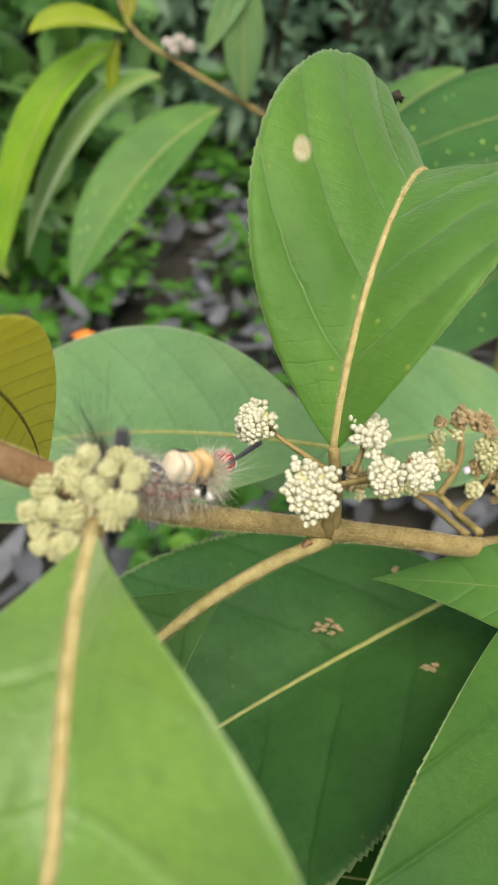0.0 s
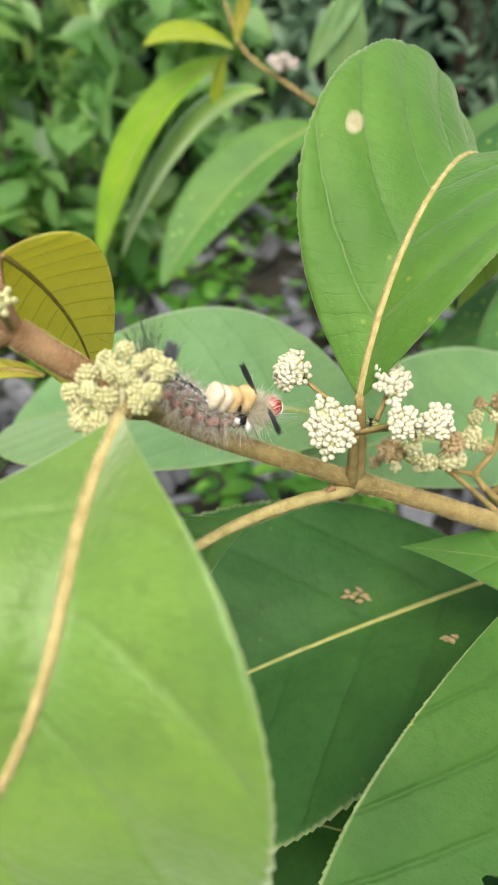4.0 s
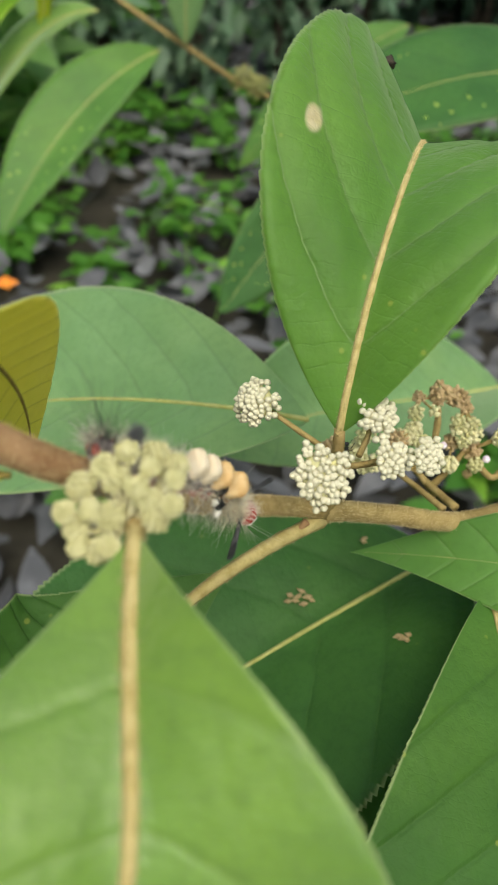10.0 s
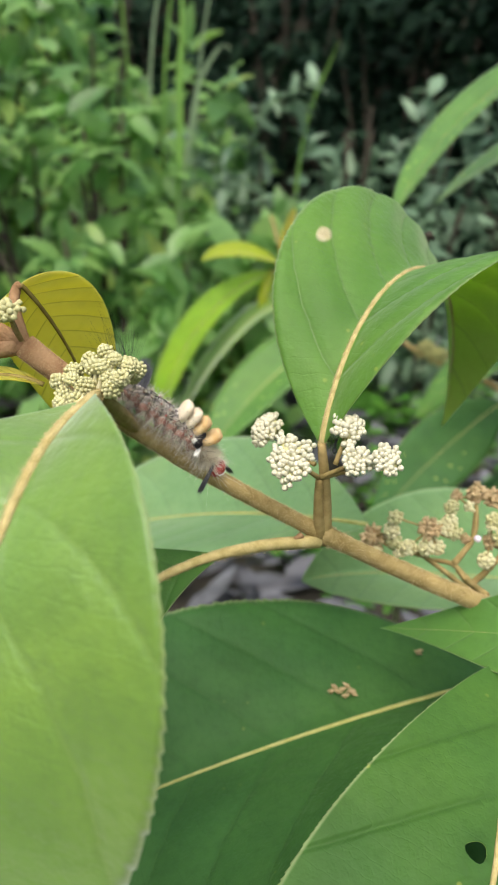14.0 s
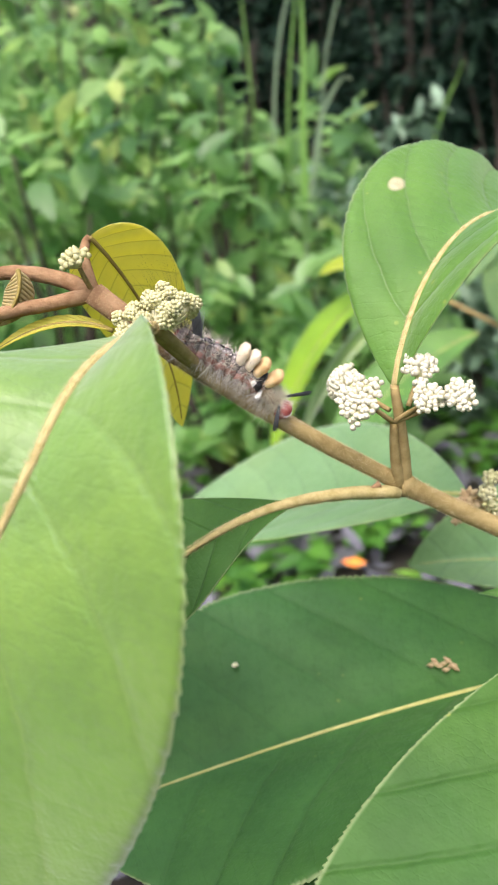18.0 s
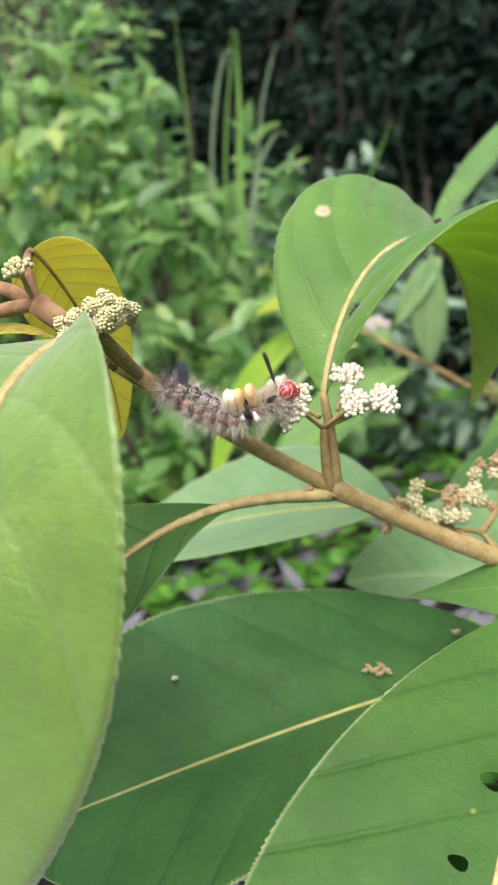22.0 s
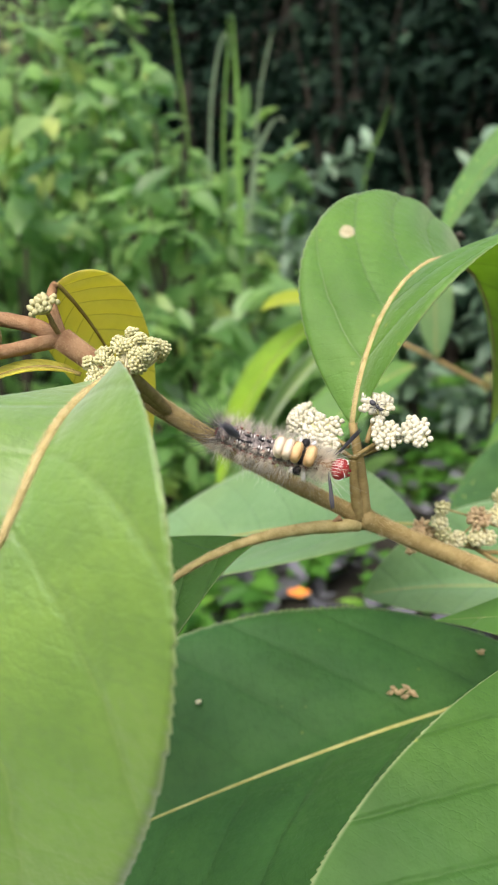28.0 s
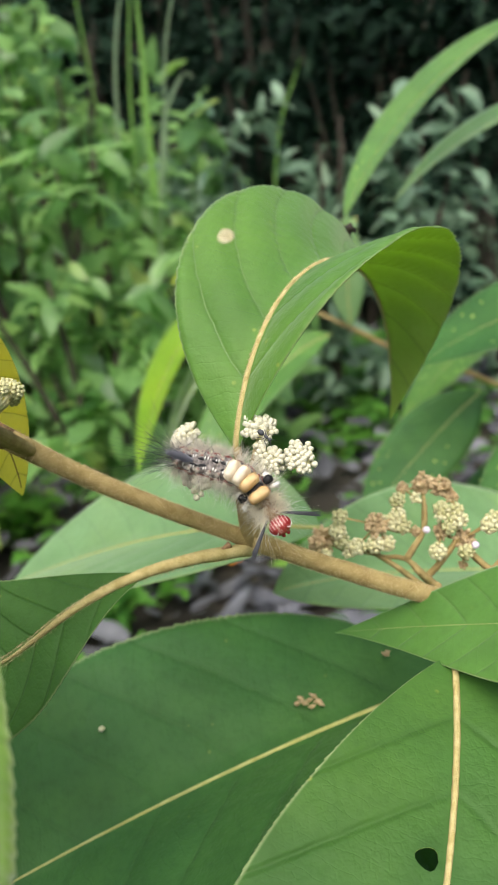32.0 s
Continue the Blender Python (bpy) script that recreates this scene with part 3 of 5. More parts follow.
def background():
    rng = np.random.default_rng(11)
    ground()
    litter()
    for k in range(170):
        x, y = rng.uniform(-1.3, 1.1), 0.45 + 3.0 * rng.uniform() ** 0.8
        if x > 0.1 and y > 0.9 and k % 3:
            continue
        herb((x, y, 0), rng.uniform(0.07, 0.19), int(rng.integers(6, 13)), HERB, rng, "small bright green herb growing through dead leaves", rng.uniform(0.03, 0.06))
    for k in range(70):
        x, y = rng.normal() * 1.8, -0.2 - abs(rng.normal()) * 1.6
        herb((x, y, 0), rng.uniform(0.07, 0.19), int(rng.integers(6, 11)), HERB, rng, "small bright green herb growing through dead leaves", rng.uniform(0.03, 0.06))
    bright = "bright green leafy bush in open light"
    for x, y, r, h, n in ((-0.95, 1.75, 0.34, 0.85, 300), (-0.68, 1.62, 0.26, 0.98, 240), (-1.4, 2.1, 0.45, 1.4, 460), (-0.95, 2.1, 0.3, 1.25, 320), (-1.65, 2.7, 0.5, 1.6, 600), (-2.2, 3.0, 0.6, 2.0, 700),
                          (-2.6, 3.9, 0.8, 2.4, 1000), (-1.0, 1.2, 0.28, 0.5, 220), (-0.85, 2.7, 0.4, 1.15, 400), (-1.7, 1.7, 0.4, 1.1, 400), (-0.62, 1.35, 0.24, 0.62, 220), (-3.2, 3.2, 0.8, 2.3, 800),
                          (-1.25, 2.9, 0.4, 1.5, 460), (-0.45, 1.75, 0.22, 0.62, 200), (-1.15, 1.55, 0.3, 1.12, 260), (-2.75, 4.3, 0.8, 2.6, 1300), (-3.4, 4.4, 0.8, 2.4, 1000)):
        bush((x, y, 0), r, h, n, BUSH, rng, bright, rng.uniform(0.085, 0.13), 0.25)
    # here the leaf colour itself carries the deep shade
    dark = "leafy bush, its deep shade put into dark leaf colour"
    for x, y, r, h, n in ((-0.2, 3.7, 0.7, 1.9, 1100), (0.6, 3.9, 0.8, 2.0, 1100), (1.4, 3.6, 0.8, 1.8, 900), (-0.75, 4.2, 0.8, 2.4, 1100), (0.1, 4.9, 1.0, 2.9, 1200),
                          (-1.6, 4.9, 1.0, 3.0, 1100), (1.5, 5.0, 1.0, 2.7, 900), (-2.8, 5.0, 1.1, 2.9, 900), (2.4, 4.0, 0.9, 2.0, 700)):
        bush((x, y, 0), r, h, n, SHADED_BUSH, rng, dark, 0.11, 0.22)
    for x, y, r, h, n in ((-0.44, 2.25, 0.20, 1.0, 420), (-0.20, 2.25, 0.22, 1.0, 480), (0.04, 2.35, 0.22, 0.92, 400), (0.36, 2.7, 0.3, 0.76, 380), (0.75, 3.1, 0.35, 0.6, 300)):
        bush((x, y, 0), r, h, n, GREY_BUSH, rng, "low plant with broad grey-green leaves", 0.09, 0.19)
    bank_leaves("undergrowth", "leafy undergrowth covering the bank, leaves coloured dark for shade", SHADED_BUSH, 26000, (-3.0, 4.5), (3.9, 8.6), 0.15, 51)
    bank_leaves("side_undergrowth", "green undergrowth on the bank at the side", HERB, 5000, (2.6, 7.5), (-4.0, 4.5), 0.14, 53, 0.7)
    bank_leaves("side_undergrowth", "green undergrowth on the bank at the side", BUSH, 5000, (-7.5, -2.8), (-4.0, 3.2), 0.14, 54, 0.7)
    bank_leaves("bright_undergrowth", "bright green undergrowth on the open side", BUSH, 8000, (-7.0, -2.4), (2.8, 9.0), 0.11, 52, 0.9)
    grass_stalks()
    petal = tagged(new("fallen_petal"), "small orange petal fallen among the herbs", "petal")
    petal.location = (-0.2864, 1.1161, 0.0900)
    for k in range(4):
        d = np.array([math.cos(k * 1.7), math.sin(k * 1.7), 0.5])
        part("petal_lobe", leaflets("petal_lobe", [np.zeros(3)], [d], [np.array([0.1, -0.3, 1.0])], [0.022], [0.009], ORANGE), petal)


# ---- the shrub in front ----
def rod(parent, name, points, r0, r1, mat, n=6, sides=8, label=""):
    pts = spline(points, n)
    return part(name, tube(name, pts, np.linspace(r0, r1, len(pts)), mat, sides, 0.03), parent, label)


def spikes(roots, ways, lengths, radius, mat, name="hair", bend=0.0, seed=3):
    """Thin tapering hairs, one mesh."""
    rng = np.random.default_rng(seed)
    verts, faces = [], []
    for p, d, ln in zip(roots, ways, lengths):
        d = np.array(d) / np.linalg.norm(d)
        a = np.cross(d, (0.31, 0.52, 0.79))
        a /= np.linalg.norm(a)
        b = np.cross(d, a)
        k = bend * ln * rng.normal(size=3)
        base = len(verts)
        for f, r in ((0.0, 1.0), (0.55, 0.7), (1.0, 0.12)):
            c = np.array(p) + d * ln * f + k * f * f
            verts += [c + radius * r * a, c + radius * r * (-0.5 * a + 0.87 * b), c + radius * r * (-0.5 * a - 0.87 * b)]
        for q in (0, 3):
            for j in range(3):
                x, y = base + q + j, base + q + (j + 1) % 3
                faces.append((x, y, y + 3, x + 3))
    me = bpy.data.meshes.new(name)
    me.from_pydata([tuple(v) for v in verts], [], faces)
    return finish(me, mat)


def ball(name, mat, rx, ry, rz, seg=10, rings=7, lumps=0.0, seed=0):
    bm = bmesh.new()
    bmesh.ops.create_uvsphere(bm, u_segments=seg, v_segments=rings, radius=1.0)
    rng = np.random.default_rng(seed)
    for v in bm.verts:
        k = 1 + lumps * rng.normal()
        v.co = Vector((v.co.x * rx * k, v.co.y * ry * k, v.co.z * rz * k))
    me = bpy.data.meshes.new(name)
    bm.to_mesh(me)
    bm.free()
    return finish(me, mat)


def bud_mesh(name, mat, r, tall):
    """A closed flower bud: a blunt pear with a small calyx below."""
    bm = bmesh.new()
    bmesh.ops.create_uvsphere(bm, u_segments=8, v_segments=6, radius=1.0)
    for v in bm.verts:
        k = 0.78 + 0.22 * v.co.z if v.co.z < 0 else 1.0 - 0.35 * max(0.0, v.co.z - 0.3)
        v.co = Vector((v.co.x * r * k, v.co.y * r * k, v.co.z * r * tall * (1.1 if v.co.z > 0.9 else 1.0)))
    me = bpy.data.meshes.new(name)
    bm.to_mesh(me)
    bm.free()
    return finish(me, mat)


def put(ob, p, way, twist=0.0):
    q = Vector(way).to_track_quat("Z", "Y")
    ob.matrix_local = Matrix.LocRotScale(Vector(p), q, None) @ Matrix.Rotation(twist, 4, "Z")


def corymb(root, label, centre, face, radius, count, bud, foot, rng, depth=0.35, stalk_mat=None, spread=0.6, name="flower_head", core=True, flat=1.0):
    """A flower head: buds on short stalks that fan out from a foot, their tops in a dome turned to face."""
    head = part(name, tube("stalk", spline([foot, 0.5 * (np.array(foot) + np.array(centre)) - 0.1 * radius * np.array(face), np.array(centre) - 0.55 * radius * np.array(face)], 5),
                           np.linspace(0.0006, 0.00045, 11), stalk_mat or STEM, 7, 0.04), root, label)
    f = np.array(face) / np.linalg.norm(face)
    a = np.cross(f, (0.05, 0.99, 0.1))
    a /= np.linalg.norm(a)
    b = np.cross(f, a)
    hub = np.array(centre) - 0.6 * radius * f
    verts, faces = [], []
    lobes = 400.0 * centre[0]
    for k in range(count):
        rr, th = radius * math.sqrt((k + 0.5) / count), k * 2.39996 + rng.normal() * 0.12
        rr *= 1 + 0.11 * math.sin(3 * th + lobes) + 0.08 * math.sin(5 * th + 2 * lobes)
        p = np.array(centre) + rr * (math.cos(th) * a + flat * math.sin(th) * b) + f * radius * depth * (1 - (rr / radius) ** 2) + rng.normal(size=3) * radius * 0.025
        way = f * 1.0 + spread * (p - np.array(centre)) / radius
        ob = part("bud", bud, head)
        put(ob, p, way + rng.normal(size=3) * 0.12, rng.uniform(0, 6))
        s = rng.uniform(0.86, 1.12)
        ob.scale = (s, s, s * rng.uniform(0.9, 1.15))
        if k % 2 == 0:
            v, fc = tube_data([hub, 0.5 * (hub + p) + 0.05 * radius * f, p], [0.00035, 0.00028, 0.0003], 5)
            off = len(verts)
            verts += [tuple(q) for q in v]
            faces += [tuple(off + i for i in q) for q in fc]
    if core:
        base = part("receptacle", ball("receptacle", BUD_CREAM, 0.74 * radius, 0.74 * radius * flat, 0.5 * radius * depth + 0.0003, 14, 8, 0.04), head)
        base.matrix_local = Matrix((a.tolist() + [0], b.tolist() + [0], f.tolist() + [0], [0, 0, 0, 1])).transposed()
        base.location = tuple(np.array(centre) + f * radius * depth * 0.25 - f * 0.0003)
    me = bpy.data.meshes.new("pedicel_spray")
    me.from_pydata(verts, [], faces)
    part("pedicel_spray", finish(me, BUD_CREAM), head)
    return head


def bud_clump(radius, bead, n, mat, seed, tall=1.0, cup=False):
    """A small round clump of tight little buds, one mesh."""
    rng = np.random.default_rng(seed)
    bm = bmesh.new()
    for k in range(n):
        z = 1 - 1.8 * (k + 0.5) / n
        r, th = math.sqrt(max(0, 1 - z * z)), k * 2.39996 + seed
        d = Vector((r * math.cos(th), r * math.sin(th), z * tall))
        s = bmesh.ops.create_icosphere(bm, subdivisions=2, radius=bead * rng.uniform(0.82, 1.15))["verts"]
        if cup:
            # opened cup: the outer end dips in
            for v in s:
                e = v.co.normalized().dot(d.normalized())
                v.co += d.normalized() * bead * (0.3 - (0.5 if e > 0.9 else 0.0))
        bmesh.ops.translate(bm, verts=s, vec=d * radius * rng.uniform(0.92, 1.1))
    s = bmesh.ops.create_icosphere(bm, subdivisions=2, radius=radius * 0.8)["verts"]
    me = bpy.data.meshes.new("bud_clump")
    bm.to_mesh(me)
    bm.free()
    return finish(me, mat)


def husk_clump(radius, n, seed):
    """Dry husks, pointed and pressed together."""
    rng = np.random.default_rng(seed)
    bm = bmesh.new()
    for k in range(n):
        d = rng.normal(size=3)
        d /= np.linalg.norm(d)
        s = bmesh.ops.create_icosphere(bm, subdivisions=2, radius=1.0)["verts"]
        q = Vector(d + rng.normal(size=3) * 0.5).to_track_quat("Z", "Y")
        w, ln = radius * rng.uniform(0.14, 0.22), radius * rng.uniform(0.22, 0.36)
        far = rng.uniform(0.45, 0.85)
        for v in s:
            taper = 1.0 - 0.3 * max(0.0, v.co.z)
            v.co = q @ Vector((v.co.x * w * taper, v.co.y * w * taper * 0.7, v.co.z * ln)) + Vector(d) * radius * far
    s = bmesh.ops.create_icosphere(bm, subdivisions=2, radius=radius * 0.4)["verts"]
    me = bpy.data.meshes.new("husk_clump")
    bm.to_mesh(me)
    bm.free()
    return finish(me, BUD_TAN)


def knob_cluster(root, rng, foot):
    """The dense cream-yellow head of unopened buds at the upper node: round clumps side by side."""
    c0 = np.array((-0.0202, 0.0654, 0.6688))
    head = part("bud_head", tube("stalk", spline([foot, tuple(0.5 * (np.array(foot) + c0) - (0, 0, 0.002)), tuple(c0 - (0, 0, 0.003))], 6), np.linspace(0.0011, 0.0009, 13), STEM, 8, 0.04), root,
                "dense cream-yellow cluster of unopened fuzzy buds")
    meshes = [bud_clump(0.00122 * k, 0.00038, int(36 * k), BUD_CREAM, q) for q, k in enumerate((1.0, 1.15, 0.85, 1.3))]
    hub = c0 - (0.0, 0.0, 0.0030)
    for k, p in enumerate(((-0.0198, 0.0703, 0.6730), (-0.0225, 0.0685, 0.6722), (-0.0172, 0.0683, 0.6724), (-0.0252, 0.0669, 0.6705), (-0.0268, 0.0652, 0.6684), (-0.0255, 0.0634, 0.6669), (-0.0240, 0.0647, 0.6693), (-0.0217, 0.0637, 0.6689), (-0.0186, 0.0661, 0.6713), (-0.0172, 0.0648, 0.6703), (-0.0144, 0.0672, 0.6715), (-0.0165, 0.0634, 0.6690), (-0.0219, 0.0619, 0.6663), (-0.0232, 0.0617, 0.6653), (-0.0254, 0.0624, 0.6653), (-0.0210, 0.0668, 0.6716), (-0.0147, 0.0647, 0.6699), (-0.0142, 0.0700, 0.6708), (-0.0152, 0.0716, 0.6686), (-0.0166, 0.0716, 0.6712))):
        # every other clump sits deeper, so that gaps open between them
        p = tuple(np.array(p) + (0.0, 0.79, -0.61) * np.array((-0.0005, 0.0009, -0.0002, 0.0014)[k % 4]))
        ob = part("bud_clump", meshes[k % 4], head)
        put(ob, p, np.array(p) - hub, rng.uniform(0, 6))
        part("pedicel", tube("pedicel", spline([tuple(hub), tuple(0.5 * (hub + np.array(p)) - (0, 0, 0.0006)), p], 4), np.full(9, 0.0004), BUD_LIME, 6), head)


def dry_flowers(root, rng):
    """The spent flower heads further along the stem: brown husks with small cream cups between."""
    node = (0.0512, 0.1440, 0.5990)
    husks = [husk_clump(0.0040, 70, 5), husk_clump(0.0034, 56, 6)]
    cups = [bud_clump(0.0018, 0.00066, 20, BUD_LIME, 11, cup=True), bud_clump(0.0016, 0.00062, 16, BUD_CREAM, 12, cup=True), bud_clump(0.0011, 0.0006, 8, BUD_LIME, 13, cup=True)]
    rod(root, "flower_stalk", [(0.0575, 0.1290, 0.6005), (0.0545, 0.1380, 0.5985), node], 0.0011, 0.0009, STEM)
    rod(root, "flower_stalk", [(0.0535, 0.1270, 0.6020), (0.0460, 0.1400, 0.6010), (0.0375, 0.1440, 0.6045)], 0.0009, 0.0006, STEM)
    places = list(((0.0492, 0.1419, 0.6018), (0.0540, 0.1449, 0.6080), (0.0632, 0.1446, 0.6073), (0.0745, 0.1419, 0.6018)))
    for k, (p, size) in enumerate((((0.0268, 0.1425, 0.6070), 1.10), ((0.0545, 0.1508, 0.6203), 1.00), ((0.0593, 0.1503, 0.6193), 0.85), ((0.0620, 0.1491, 0.6168), 0.60), ((0.0491, 0.1503, 0.6192), 0.50), ((0.0591, 0.1451, 0.6084), 0.75), ((0.0649, 0.1443, 0.6068), 0.80), ((0.0524, 0.1451, 0.6085), 0.50), ((0.0644, 0.1412, 0.6004), 0.35), ((0.0232, 0.1445, 0.6009), 0.60), ((0.0421, 0.1405, 0.6125), 0.90))):
        ob = part("dry_flower_head", husks[k % 2], root, "dry brown flower head of pressed husks")
        put(ob, p, (0.1 * k - 0.2, -0.6, 0.7), k)
        ob.scale = (size, size, size)
        foot = min(places, key=lambda f: np.linalg.norm(np.array(f) - p))
        places.append(p)
        rod(root, "flower_stalk", [foot, tuple(0.5 * (np.array(foot) + np.array(p)) - (0, 0, 0.001)), p], 0.0004, 0.00035, STEM)
    for k, p in enumerate(((0.0319, 0.1385, 0.6118), (0.0329, 0.1385, 0.6085), (0.0342, 0.1385, 0.6051), (0.0368, 0.1385, 0.6070), (0.0327, 0.1385, 0.6158), (0.0283, 0.1385, 0.6046), (0.0415, 0.1385, 0.6076), (0.0476, 0.1463, 0.6172), (0.0524, 0.1465, 0.6177), (0.0465, 0.1437, 0.6117), (0.0491, 0.1433, 0.6109), (0.0446, 0.1438, 0.6121), (0.0475, 0.1444, 0.6133), (0.0590, 0.1453, 0.6151), (0.0615, 0.1447, 0.6139), (0.0637, 0.1440, 0.6124), (0.0613, 0.1432, 0.6108), (0.0588, 0.1444, 0.6132), (0.0579, 0.1404, 0.6048), (0.0651, 0.1404, 0.6048), (0.0420, 0.1408, 0.6058), (0.0445, 0.1413, 0.6067), (0.0725, 0.1442, 0.6127), (0.0752, 0.1443, 0.6130), (0.0713, 0.1434, 0.6111), (0.0629, 0.1451, 0.6147))):
        ob = part("seed_head", cups[k % 3], root, "cream seed cups left of spent flowers")
        put(ob, p, (rng.normal() * 0.3, -0.8, 0.6), k)
        rod(root, "pedicel", [min(places, key=lambda f: np.linalg.norm(np.array(f) - p)), p], 0.0003, 0.0003, STEM, 3, 6)
    for tw in ([(0.0566, 0.1387, 0.5951), (0.0529, 0.1403, 0.5985), (0.0492, 0.1419, 0.6018), (0.0421, 0.1421, 0.6022)], [(0.0496, 0.1419, 0.6017), (0.0519, 0.1434, 0.6049), (0.0540, 0.1449, 0.6080), (0.0549, 0.1469, 0.6123), (0.0545, 0.1493, 0.6172)], [(0.0547, 0.1397, 0.5972), (0.0594, 0.1420, 0.6019), (0.0632, 0.1446, 0.6073), (0.0631, 0.1470, 0.6123)], [(0.0633, 0.1442, 0.6066), (0.0709, 0.1409, 0.5997), (0.0745, 0.1419, 0.6018), (0.0791, 0.1423, 0.6025), (0.0773, 0.1448, 0.6079)]):
        rod(root, "flower_stalk", tw, 0.0010, 0.0006, STEM)
    for p in ((0.0551, 0.1412, 0.6107), (0.0675, 0.1403, 0.6068)):
        pearl = part("pale_berry", ball("pale_berry", PEARL, 0.0010, 0.0010, 0.0010, 14, 10), root, "tiny pale pink berry")
        pearl.location = p


def fuzz_on(pts, radii, n, rng, length=0.00045):
    """Felt of short hairs round a stem."""
    P, D = [], []
    T = np.gradient(pts, axis=0)
    for k in range(n):
        i = rng.integers(0, len(pts) - 1)
        f = rng.uniform()
        c, r, t = pts[i] * (1 - f) + pts[i + 1] * f, radii[i], T[i] / np.linalg.norm(T[i])
        d = rng.normal(size=3)
        d -= t * (d @ t)
        d /= np.linalg.norm(d)
        P.append(c + d * r * 0.95)
        D.append(d + 0.5 * rng.normal(size=3))
    return spikes(P, D, rng.uniform(0.5, 1.3, n) * length, 0.000028, FUZZ)


LEAF_A = ([(0.0154, 0.1038, 0.6467), (0.0192, 0.1209, 0.6949), (0.0519, 0.1831, 0.6984), (0.0450, 0.1906, 0.6267)], (-0.2, -0.85, 0.4), (0.143, -0.696), (0.0291, 0.0313),
         (0.564, -0.073), (0.206, 0.326), (0.914, 1.011, 1.024, 1.186))
LEAF_B = ([(-0.0188, 0.0633, 0.6671), (-0.0212, 0.0121, 0.6631), (0.0000, 0.0343, 0.6487), (-0.0992, -0.0237, 0.5567)], (0, -0.6, 0.8), (-0.119, 1.416), (0.0526, 0.0426),
         (0.010, 0.224), (0.775, -0.492), (1.022, 0.268, 0.904, 0.200))
LEAF_C = ([(0.0668, 0.1431, 0.5647), (0.0248, 0.1185, 0.5655), (-0.0389, 0.1002, 0.5370), (-0.0621, 0.0637, 0.5441)], (0, -0.15, 0.98), (-0.295, 0.635), (0.0490, 0.0508),
         (0.260, 0.216), (0.415, -0.141), (0.717, 0.719, 0.600, 0.679))
LEAF_F = ([(0.0157, 0.1048, 0.6226), (-0.0326, 0.0719, 0.6325), (-0.0201, 0.0717, 0.5949), (-0.0654, 0.0742, 0.6166)], (0, -0.3, 0.95), (-0.019, 0.433), (0.0201, 0.0161),
         (-0.011, 0.207), (-0.001, -0.036), (1.089, 0.684, 1.089, 0.627))


